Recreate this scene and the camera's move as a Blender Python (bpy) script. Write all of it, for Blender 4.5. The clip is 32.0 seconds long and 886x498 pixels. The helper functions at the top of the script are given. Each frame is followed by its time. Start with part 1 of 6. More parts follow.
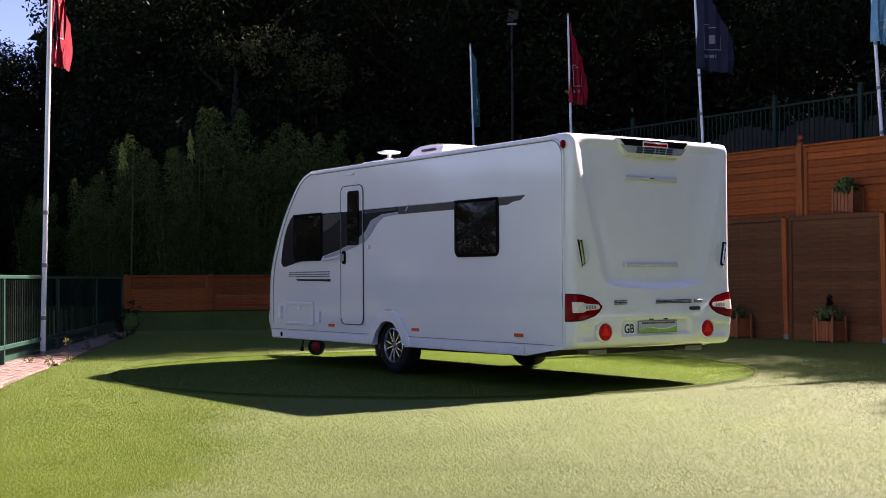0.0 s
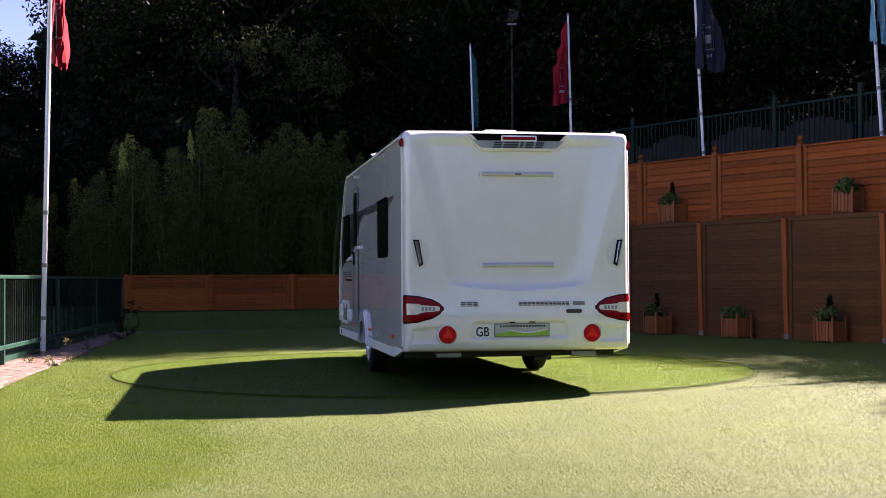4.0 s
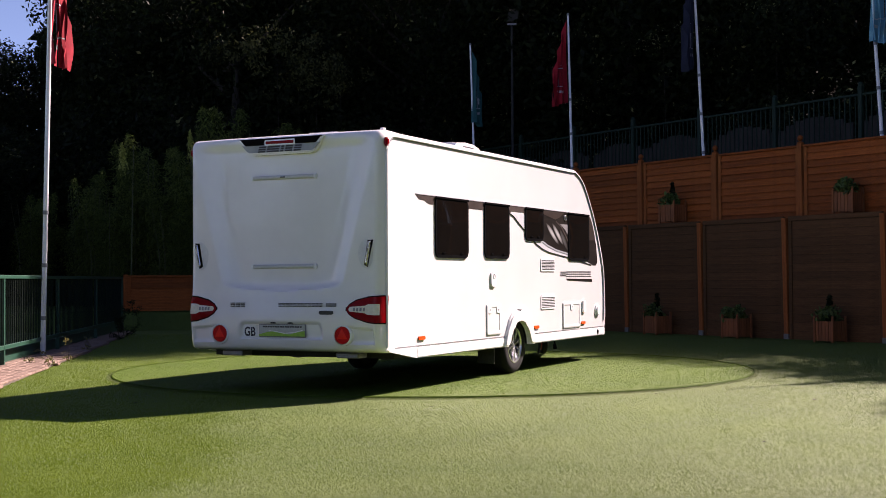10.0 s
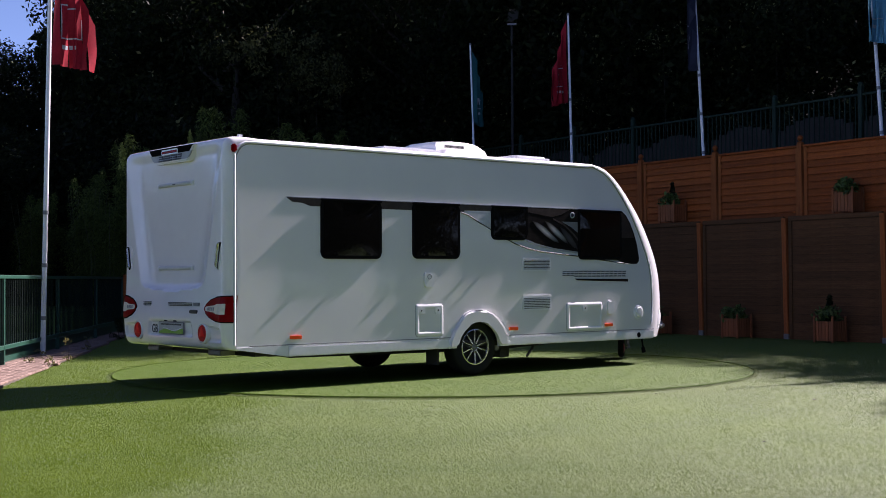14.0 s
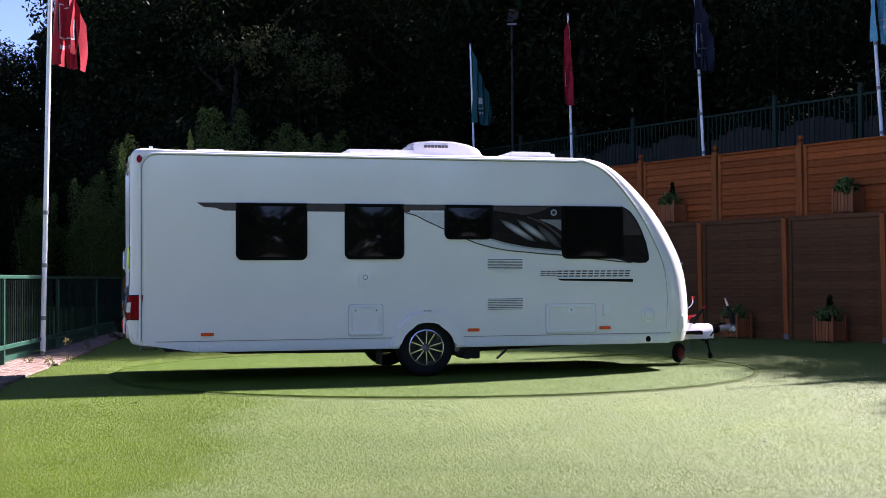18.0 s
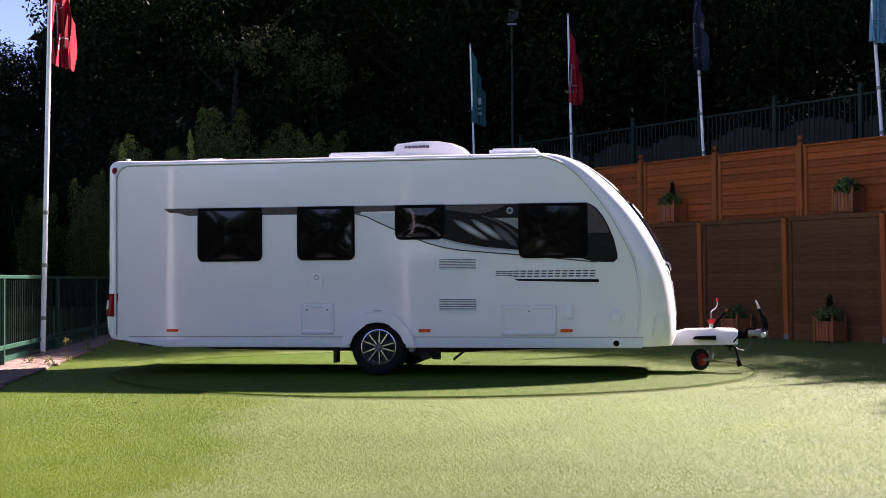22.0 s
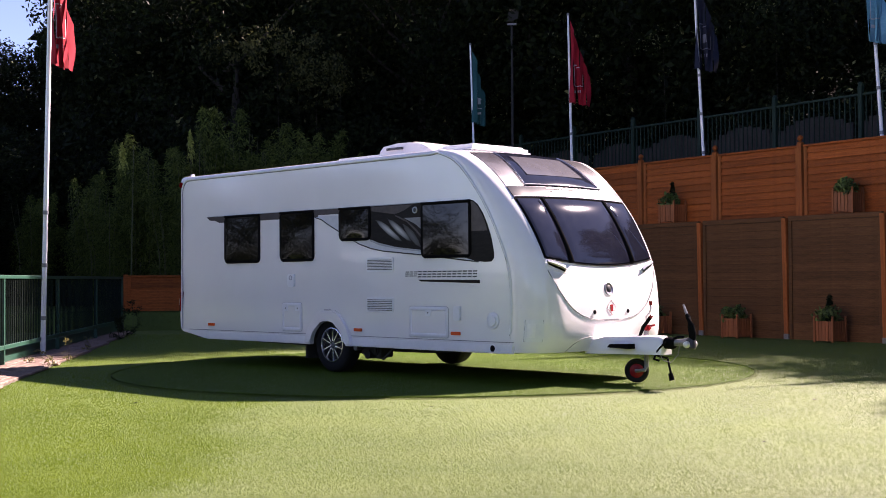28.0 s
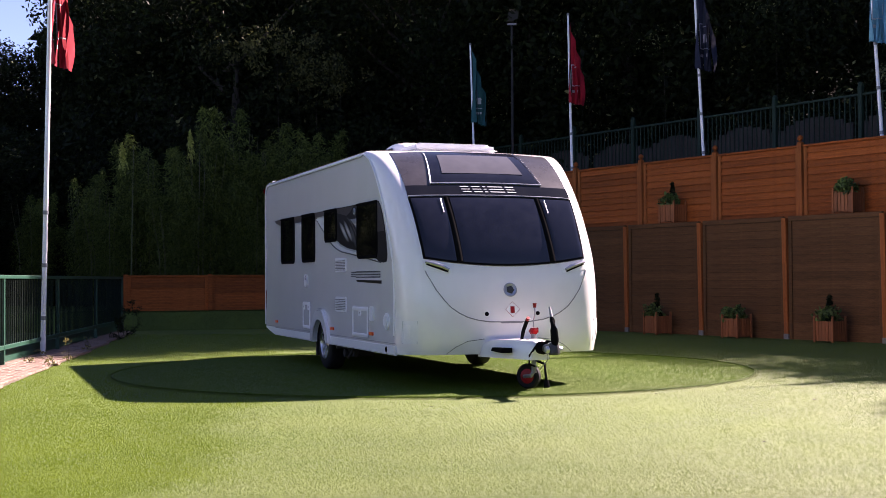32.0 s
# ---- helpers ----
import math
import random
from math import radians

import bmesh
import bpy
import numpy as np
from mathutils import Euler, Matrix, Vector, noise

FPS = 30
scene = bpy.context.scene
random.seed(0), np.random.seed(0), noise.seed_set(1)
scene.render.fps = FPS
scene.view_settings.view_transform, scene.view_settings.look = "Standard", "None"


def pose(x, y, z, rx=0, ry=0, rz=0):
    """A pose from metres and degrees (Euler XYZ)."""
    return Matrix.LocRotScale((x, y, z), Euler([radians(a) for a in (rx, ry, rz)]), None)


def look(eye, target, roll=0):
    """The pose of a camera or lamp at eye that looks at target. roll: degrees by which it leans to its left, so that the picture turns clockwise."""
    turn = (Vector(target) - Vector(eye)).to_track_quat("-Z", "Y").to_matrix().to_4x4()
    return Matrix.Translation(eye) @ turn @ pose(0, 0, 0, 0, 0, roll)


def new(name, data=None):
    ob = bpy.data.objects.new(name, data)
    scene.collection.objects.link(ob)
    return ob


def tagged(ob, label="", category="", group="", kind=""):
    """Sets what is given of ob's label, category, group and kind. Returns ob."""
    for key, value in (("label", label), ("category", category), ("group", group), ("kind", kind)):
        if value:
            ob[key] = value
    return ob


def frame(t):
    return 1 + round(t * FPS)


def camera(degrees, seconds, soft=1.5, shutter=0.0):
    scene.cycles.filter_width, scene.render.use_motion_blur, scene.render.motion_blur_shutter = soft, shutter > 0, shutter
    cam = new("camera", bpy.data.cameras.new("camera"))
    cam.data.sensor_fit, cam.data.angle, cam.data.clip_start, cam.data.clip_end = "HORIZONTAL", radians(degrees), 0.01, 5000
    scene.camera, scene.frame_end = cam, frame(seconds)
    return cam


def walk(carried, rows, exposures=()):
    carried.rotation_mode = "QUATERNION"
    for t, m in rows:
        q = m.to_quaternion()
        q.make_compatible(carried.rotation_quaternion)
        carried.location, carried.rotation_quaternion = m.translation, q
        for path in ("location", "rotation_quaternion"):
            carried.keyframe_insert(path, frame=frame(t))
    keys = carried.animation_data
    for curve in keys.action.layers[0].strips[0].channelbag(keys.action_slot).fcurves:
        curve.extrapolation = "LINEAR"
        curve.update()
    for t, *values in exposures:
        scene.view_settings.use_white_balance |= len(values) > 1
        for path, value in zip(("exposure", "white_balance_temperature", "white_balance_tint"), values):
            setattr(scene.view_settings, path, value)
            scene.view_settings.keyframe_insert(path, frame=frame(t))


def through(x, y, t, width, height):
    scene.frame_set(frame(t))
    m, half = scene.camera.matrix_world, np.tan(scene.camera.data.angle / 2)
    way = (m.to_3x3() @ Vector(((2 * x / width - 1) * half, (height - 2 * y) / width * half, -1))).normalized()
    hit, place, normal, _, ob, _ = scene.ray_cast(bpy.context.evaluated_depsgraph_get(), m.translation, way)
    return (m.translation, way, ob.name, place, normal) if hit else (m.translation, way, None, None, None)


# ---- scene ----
EXP0, SUN_STRENGTH, SKY_STRENGTH = 2.35, 5.0, 0.05
# seconds, stops, kelvin and tint: the picture darkens while the sunlit side faces the camera
EXPOSURE = [(0, 0.01, 6760, 41), (3, 0.1, 6760, 42), (4, 0.18, 6760, 42), (6.5, 0.23, 6760, 42), (8, 0.02, 6760, 40), (9.5, -0.4, 6810, 38), (11, -0.84, 6500, 31), (13, -0.92, 6100, 32), (14, -0.66, 5980, 34), (16, -0.05, 5800, 34), (17, 0.06, 5820, 34), (20, 0.07, 6260, 36), (24, 0.08, 6660, 38), (28, 0.16, 6760, 39), (32, 0.18, 6760, 39)]
# seconds and heading of the caravan in degrees
TURNS = [(0, 124.73), (1, 118.58), (2, 112.44), (3, 106.31), (4, 100.18), (5, 94.05), (6, 87.91), (7, 81.77), (8, 75.67), (9, 69.6), (10, 63.55), (11, 57.5), (12, 51.49),
         (13, 45.47), (14, 39.46), (15, 33.43), (16, 27.4), (17, 21.33), (18, 15.25), (19, 9.15), (20, 3.04), (21, -3.07), (22, -9.19), (23, -15.34), (24, -21.48),
         (25, -27.61), (26, -33.7), (27, -39.77), (28, -45.83), (29, -51.83), (30, -57.87), (31, -63.92), (32, -69.92)]
# how the six flags hang: the way they point in degrees, and how far the cloth is spread
FLAG_TIMES = (0, 1.5, 3, 6, 7, 9, 11, 13, 17, 19, 21, 23, 25, 28, 30, 32)
SWING = [(0, 5, 0, 0, 5, 0, 0, 10, 5, 5, 0, 0, 0, -5, -5, 0),
         (60, 70, 80, 40, 60, 50, 40, 50, 10, 20, 40, 20, 10, 30, 30, 20),
         (-20, -60, -120, -150, -140, -150, -160, -160, -115, -45, -30, -30, -20, -10, -20, -30),
         (0, 0, 10, -40, -50, -120, -120, -110, -50, -40, -60, -60, -50, -20, -20, -20),
         (0, 0, -20, 0, -20, -20, -60, -60, 0, -30, -60, -30, -60, -60, -40, -50),
         (0, 10, -10, 0, -10, 0, -30, -20, 0, -10, -30, -10, -30, -20, -10, -20)]
OPEN = [(0.3, 0.3, 0.3, 0.3, 0.34, 0.3, 0.45, 0.8, 0.7, 0.55, 0.5, 0.36, 0.4, 0.4, 0.4, 0.36),
        (0.3, 0.3, 0.35, 0.3, 0.35, 0.3, 0.4, 0.4, 0.65, 0.6, 0.5, 0.6, 0.65, 0.5, 0.5, 0.5),
        (0.55, 0.5, 0.6, 0.45, 0.6, 0.55, 0.5, 0.55, 0.4, 0.35, 0.4, 0.45, 0.5, 0.62, 0.55, 0.5),
        (0.9, 0.92, 0.8, 0.5, 0.55, 0.5, 0.5, 0.5, 0.45, 0.5, 0.45, 0.45, 0.5, 0.5, 0.55, 0.48),
        (0.5, 0.5, 0.5, 0.5, 0.5, 0.5, 0.5, 0.5, 0.5, 0.5, 0.5, 0.5, 0.5, 0.5, 0.5, 0.5),
        (0.5, 0.5, 0.5, 0.5, 0.5, 0.5, 0.5, 0.5, 0.5, 0.5, 0.5, 0.5, 0.5, 0.5, 0.5, 0.5)]
# The camera stands on a tripod at the edge of the yard; a caravan turns on a turntable before it.
cam = camera(38.2, 32.0, 0.9)
EYE = look((0.0, 0.0, 1.11), (0.0, 10.0, 1.344), -0.344)
walk(cam, [(0.0, EYE), (32.0, EYE)], [(t, EXP0 + e, kelvin, tint) for t, e, kelvin, tint in EXPOSURE])

# ---- daylight: sun behind the woods, to the upper right ----
SUN_ELEVATION, SUN_AZIMUTH = radians(40.0), radians(52.0)
world = bpy.data.worlds.new("sky")
scene.world = world
world.use_nodes = True
wn = world.node_tree.nodes
sky = wn.new("ShaderNodeTexSky")
sky.sky_type, sky.sun_disc = "NISHITA", False
sky.sun_elevation, sky.sun_rotation = SUN_ELEVATION, SUN_AZIMUTH
sky.altitude, sky.air_density, sky.dust_density = 800, 0.55, 0.1
wn["Background"].inputs["Strength"].default_value = SKY_STRENGTH
world.node_tree.links.new(sky.outputs["Color"], wn["Background"].inputs["Color"])
sun = new("sun", bpy.data.lights.new("sun", "SUN"))
sun.data.energy, sun.data.angle, sun.data.color = SUN_STRENGTH, radians(0.55), (1.0, 0.93, 0.82)
sun.matrix_world = look((40 * math.cos(SUN_ELEVATION) * math.sin(SUN_AZIMUTH), 40 * math.cos(SUN_ELEVATION) * math.cos(SUN_AZIMUTH), 40 * math.sin(SUN_ELEVATION)), (0, 0, 0))


# ---- materials ----
def surface(name, dark, light, rough=0.6, scale=6.0, bump=0.0, metal=0.0, coat=0.0, vary=0.0, stretch=(1, 1, 1),
            spec=0.5, sheen=0.0, fine=8.0):
    """A surface whose colour wanders between two tones at two scales, with fine relief; vary: by piece."""
    m = bpy.data.materials.new(name)
    m.use_nodes = True
    nt = m.node_tree
    n, l = nt.nodes, nt.links
    b = n["Principled BSDF"]
    tc = n.new("ShaderNodeTexCoord")
    mp = n.new("ShaderNodeMapping")
    mp.inputs["Scale"].default_value = stretch
    l.new(tc.outputs["Object"], mp.inputs["Vector"])
    big, small = n.new("ShaderNodeTexNoise"), n.new("ShaderNodeTexNoise")
    big.inputs["Scale"].default_value, small.inputs["Scale"].default_value = scale, scale * fine
    big.inputs["Detail"].default_value = small.inputs["Detail"].default_value = 4.0
    for t in (big, small):
        l.new(mp.outputs["Vector"], t.inputs["Vector"])
    mix = n.new("ShaderNodeMath")
    mix.operation = "MULTIPLY_ADD"
    l.new(small.outputs["Fac"], mix.inputs[0])
    mix.inputs[1].default_value = 0.5
    half = n.new("ShaderNodeMath")
    half.operation = "MULTIPLY"
    l.new(big.outputs["Fac"], half.inputs[0])
    half.inputs[1].default_value = 0.5
    l.new(half.outputs[0], mix.inputs[2])
    ramp = n.new("ShaderNodeValToRGB")
    ramp.color_ramp.elements[0].position, ramp.color_ramp.elements[1].position = 0.35, 0.65
    ramp.color_ramp.elements[0].color, ramp.color_ramp.elements[1].color = (*dark, 1), (*light, 1)
    l.new(mix.outputs[0], ramp.inputs["Fac"])
    out = ramp.outputs["Color"]
    if vary:
        info = n.new("ShaderNodeObjectInfo")
        rng = n.new("ShaderNodeMapRange")
        rng.inputs["To Min"].default_value, rng.inputs["To Max"].default_value = 1 - vary, 1 + vary
        l.new(info.outputs["Random"], rng.inputs["Value"])
        hsv = n.new("ShaderNodeHueSaturation")
        l.new(rng.outputs["Result"], hsv.inputs["Value"])
        l.new(out, hsv.inputs["Color"])
        out = hsv.outputs["Color"]
    l.new(out, b.inputs["Base Color"])
    rr = n.new("ShaderNodeMapRange")
    rr.inputs["To Min"].default_value, rr.inputs["To Max"].default_value = rough * 0.8, min(1.0, rough * 1.2)
    l.new(big.outputs["Fac"], rr.inputs["Value"])
    l.new(rr.outputs["Result"], b.inputs["Roughness"])
    b.inputs["Metallic"].default_value = metal
    b.inputs["Coat Weight"].default_value = coat
    b.inputs["Coat Roughness"].default_value = 0.06
    b.inputs["Specular IOR Level"].default_value = spec
    b.inputs["Sheen Weight"].default_value = sheen
    if bump:
        bp = n.new("ShaderNodeBump")
        bp.inputs["Strength"].default_value, bp.inputs["Distance"].default_value = bump, 0.01
        l.new(small.outputs["Fac"], bp.inputs["Height"])
        l.new(bp.outputs["Normal"], b.inputs["Normal"])
    return m


def foliage(name, dark, light, through=0.25, rough=0.5, spec=0.35):
    """Leaves: colour by leaf, a little light passing through."""
    m = bpy.data.materials.new(name)
    m.use_nodes = True
    n, l = m.node_tree.nodes, m.node_tree.links
    b = n["Principled BSDF"]
    geo = n.new("ShaderNodeNewGeometry")
    ramp = n.new("ShaderNodeValToRGB")
    ramp.color_ramp.elements[0].color, ramp.color_ramp.elements[1].color = (*dark, 1), (*light, 1)
    l.new(geo.outputs["Random Per Island"], ramp.inputs["Fac"])
    l.new(ramp.outputs["Color"], b.inputs["Base Color"])
    b.inputs["Roughness"].default_value = rough
    b.inputs["Specular IOR Level"].default_value = spec
    tr = n.new("ShaderNodeBsdfTranslucent")
    l.new(ramp.outputs["Color"], tr.inputs["Color"])
    mx = n.new("ShaderNodeMixShader")
    mx.inputs["Fac"].default_value = through
    l.new(b.outputs["BSDF"], mx.inputs[1])
    l.new(tr.outputs["BSDF"], mx.inputs[2])
    l.new(mx.outputs["Shader"], n["Material Output"].inputs["Surface"])
    return m



def brushed(name, centre, angle, half, wide, bright):
    """A printed silver stroke on black film, brightest at its middle."""
    m = bpy.data.materials.new(name)
    m.use_nodes = True
    n, l = m.node_tree.nodes, m.node_tree.links
    tc, mp, gr, ramp = (n.new("ShaderNode" + k) for k in ("TexCoord", "Mapping", "TexGradient", "ValToRGB"))
    mp.vector_type = "TEXTURE"
    mp.inputs["Location"].default_value = centre
    mp.inputs["Rotation"].default_value = (0, radians(-angle), 0)
    mp.inputs["Scale"].default_value = (half, 100, wide)
    gr.gradient_type = "SPHERICAL"
    ramp.color_ramp.elements[0].color = (0.012, 0.010, 0.009, 1)
    ramp.color_ramp.elements[1].color = (bright, bright, bright * 1.02, 1)
    ramp.color_ramp.elements[0].position, ramp.color_ramp.elements[1].position = 0.05, 0.85
    l.new(tc.outputs["Object"], mp.inputs["Vector"])
    l.new(mp.outputs["Vector"], gr.inputs["Vector"])
    l.new(gr.outputs["Fac"], ramp.inputs["Fac"])
    b = n["Principled BSDF"]
    l.new(ramp.outputs["Color"], b.inputs["Base Color"])
    b.inputs["Roughness"].default_value = 0.4
    return m


GEL = surface("white_gelcoat", (0.755, 0.742, 0.742), (0.795, 0.782, 0.782), 0.14, 0.8, 0.0, coat=0.6)
SIDE = surface("white_side_sheet", (0.73, 0.722, 0.718), (0.765, 0.757, 0.753), 0.22, 0.5, 0.012, coat=1.0, fine=4.0)
TRIM = surface("white_plastic_trim", (0.68, 0.69, 0.71), (0.74, 0.75, 0.76), 0.35, 3.0)
GREYTRIM = surface("grey_seal", (0.16, 0.16, 0.17), (0.22, 0.22, 0.23), 0.5, 4.0)
ACRYLIC = surface("dark_tinted_acrylic", (0.0040, 0.0034, 0.0030), (0.0065, 0.0055, 0.0050), 0.04, 2.0, 0.0, spec=0.34)
BLACK = surface("black_plastic", (0.005, 0.005, 0.0055), (0.009, 0.009, 0.0095), 0.8, 5.0, 0.02, spec=0.0)
FAIRING = surface("graphite_grey_film", (0.03, 0.028, 0.033), (0.045, 0.042, 0.05), 0.28, 3.0, metal=0.4, coat=0.3)
DECAL = surface("bronze_black_film", (0.006, 0.005, 0.0044), (0.017, 0.0135, 0.0115), 0.4, 1.5, stretch=(1, 1, 6), spec=0.1)
BRONZE = surface("bronze_sheen_film", (0.036, 0.027, 0.022), (0.070, 0.053, 0.045), 0.35, 2.0, metal=0.4)
SHADELINE = surface("pale_grey_shade_line", (0.36, 0.36, 0.38), (0.44, 0.44, 0.46), 0.6, 4.0)
NAVY = surface("navy_print", (0.008, 0.010, 0.028), (0.012, 0.014, 0.034), 0.5, 5.0)
DECAL_MID = surface("bronze_grey_film", (0.038, 0.028, 0.025), (0.068, 0.052, 0.047), 0.4, 2.0, spec=0.3)
SWOOSH = surface("pale_silver_film", (0.44, 0.46, 0.50), (0.56, 0.58, 0.61), 0.35, 2.0)
DECAL_PALE = surface("silver_grey_film", (0.24, 0.26, 0.29), (0.34, 0.36, 0.39), 0.4, 2.0)
BLIND = surface("pale_grey_blind", (0.060, 0.060, 0.070), (0.075, 0.075, 0.086), 0.12, 1.0)
BANDFILM = surface("dark_graphite_film", (0.004, 0.0038, 0.0045), (0.007, 0.0066, 0.0078), 0.12, 3.0, spec=0.4)
MARK = surface("dark_grey_lettering", (0.02, 0.02, 0.024), (0.03, 0.03, 0.035), 0.4, 5.0)
CHROME = surface("chrome", (0.30, 0.31, 0.36), (0.40, 0.41, 0.46), 0.36, 5.0, metal=1.0)
SILVER = surface("pale_silver_plastic", (0.46, 0.47, 0.48), (0.54, 0.55, 0.56), 0.35, 4.0)
GREYMOULD = surface("pale_grey_moulding", (0.58, 0.58, 0.59), (0.66, 0.66, 0.67), 0.35, 5.0)
BRIGHT = surface("bright_chrome", (0.62, 0.62, 0.64), (0.74, 0.74, 0.76), 0.12, 5.0, metal=1.0)
FRONTGLASS = surface("blue_tinted_acrylic", (0.005, 0.0055, 0.011), (0.010, 0.011, 0.018), 0.03, 1.2, 0.0, spec=0.5)
ALLOY = surface("polished_alloy", (0.55, 0.55, 0.57), (0.68, 0.68, 0.7), 0.25, 8.0, metal=1.0)
ALUMINIUM = surface("satin_aluminium", (0.45, 0.46, 0.48), (0.6, 0.61, 0.63), 0.35, 4.0, metal=0.9)
RUBBER = surface("tyre_rubber", (0.007, 0.007, 0.007), (0.014, 0.014, 0.014), 0.8, 12.0, 0.1, spec=0.2)
STEEL = surface("galvanised_steel", (0.14, 0.14, 0.15), (0.26, 0.26, 0.27), 0.5, 10.0, 0.05, metal=0.6)
UNDER = surface("dark_underbody", (0.01, 0.01, 0.01), (0.03, 0.028, 0.026), 0.8, 5.0, 0.1)
REDLENS = surface("red_lens", (0.16, 0.001, 0.002), (0.25, 0.002, 0.003), 0.15, 9.0, spec=0.15)
REFLECT = surface("red_reflector", (0.46, 0.005, 0.006), (0.60, 0.012, 0.010), 0.35, 30.0, 0.15, spec=0.1)
REFLECT_MID = surface("bright_red_reflector", (0.74, 0.020, 0.012), (0.85, 0.045, 0.022), 0.35, 30.0, 0.15, spec=0.1)
CLEARLENS = surface("clear_lens", (0.62, 0.56, 0.44), (0.80, 0.75, 0.62), 0.2, 30.0, spec=0.4)
ORANGE = surface("orange_lens", (0.66, 0.065, 0.006), (0.80, 0.10, 0.012), 0.3, 10.0, spec=0.25)
REDPAINT = surface("red_plastic", (0.23, 0.005, 0.008), (0.31, 0.009, 0.011), 0.4, 6.0, spec=0.3)
WHITEMARK = surface("white_vinyl", (0.75, 0.75, 0.75), (0.8, 0.8, 0.8), 0.4, 4.0)
PLATE = surface("pale_grey_plate", (0.36, 0.38, 0.37), (0.46, 0.48, 0.46), 0.35, 6.0)
GREENMARK = surface("green_print", (0.16, 0.38, 0.03), (0.28, 0.5, 0.06), 0.4, 6.0)
def pile(name, dark, light, dry, through, rough, spec, sheen_span):
    """Blades of turf: tone by blade and by broad worn streaks, sheen painted as a paler side, light passing through."""
    m = foliage(name, dark, light, through, rough, spec)
    n, l = m.node_tree.nodes, m.node_tree.links
    ramp = [k for k in n if k.type == "VALTORGB"][0]
    tc, mp, noise, rng, mix = (n.new("ShaderNode" + k) for k in ("TexCoord", "Mapping", "TexNoise", "MapRange", "MixRGB"))
    mp.inputs["Rotation"].default_value = (0, 0, 0.5)
    mp.inputs["Scale"].default_value = (0.7, 1.1, 1)
    noise.inputs["Scale"].default_value, noise.inputs["Detail"].default_value = 1.0, 5.0
    rng.inputs["From Min"].default_value, rng.inputs["From Max"].default_value = 0.3, 0.78
    mix.inputs["Color2"].default_value = (*dry, 1)
    l.new(tc.outputs["Object"], mp.inputs["Vector"])
    l.new(mp.outputs["Vector"], noise.inputs["Vector"])
    lightened = n.new("ShaderNodeMath")
    lightened.operation = "MULTIPLY_ADD"
    lightened.inputs[1].default_value = 0.55
    l.new(noise.outputs["Fac"], lightened.inputs[0])
    lightened.inputs[2].default_value = 0.225
    # sheen towards the sun, painted as a paler tone to the right
    if sheen_span:
        xyz, side = n.new("ShaderNodeSeparateXYZ"), n.new("ShaderNodeMapRange")
        l.new(tc.outputs["Object"], xyz.inputs["Vector"])
        l.new(xyz.outputs["X"], side.inputs["Value"])
        for key, v in (("From Min", -sheen_span), ("From Max", sheen_span), ("To Min", 0.14), ("To Max", 0.21)):
            side.inputs[key].default_value = v
        l.new(side.outputs["Result"], lightened.inputs[2])
    l.new(lightened.outputs[0], rng.inputs["Value"])
    l.new(rng.outputs["Result"], mix.inputs["Fac"])
    l.new(ramp.outputs["Color"], mix.inputs["Color1"])
    for k in list(ramp.outputs["Color"].links):
        if k.to_node != mix:
            l.new(mix.outputs["Color"], k.to_socket)
    return m


TURF = surface("artificial_turf", (0.045, 0.080, 0.009), (0.095, 0.140, 0.020), 0.7, 1.3, 0.6, spec=0.3, fine=60.0)
BLADE = pile("turf_blades", (0.042, 0.088, 0.010), (0.132, 0.190, 0.036), (0.150, 0.190, 0.052), 0.45, 0.5, 0.13, 4.2)
# how its nap takes the light is partly put into this greener colour
GREENER = pile("greener_turf_blades", (0.040, 0.088, 0.003), (0.122, 0.190, 0.010), (0.150, 0.214, 0.020), 0.5, 0.5, 0.10, 0.0)
NAP = pile("turntable_turf_blades", (0.034, 0.084, 0.004), (0.080, 0.142, 0.011), (0.096, 0.154, 0.018), 0.45, 0.6, 0.10, 0.0)
# turf pile darkened, the wood's shade over the bank put into its colour
BANKPILE_SHADED = pile("shaded_bank_turf_blades", (0.014, 0.036, 0.004), (0.045, 0.075, 0.012), (0.06, 0.09, 0.02), 0.3, 0.6, 0.1, 0.0)
CULM = surface("bamboo_culm", (0.05, 0.06, 0.02), (0.11, 0.12, 0.045), 0.5, 4.0)
BARK = surface("bark", (0.016, 0.013, 0.010), (0.04, 0.031, 0.023), 0.9, 5.0, 0.6, stretch=(1, 1, 0.3))
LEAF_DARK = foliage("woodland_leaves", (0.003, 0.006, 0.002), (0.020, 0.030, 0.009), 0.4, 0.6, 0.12)


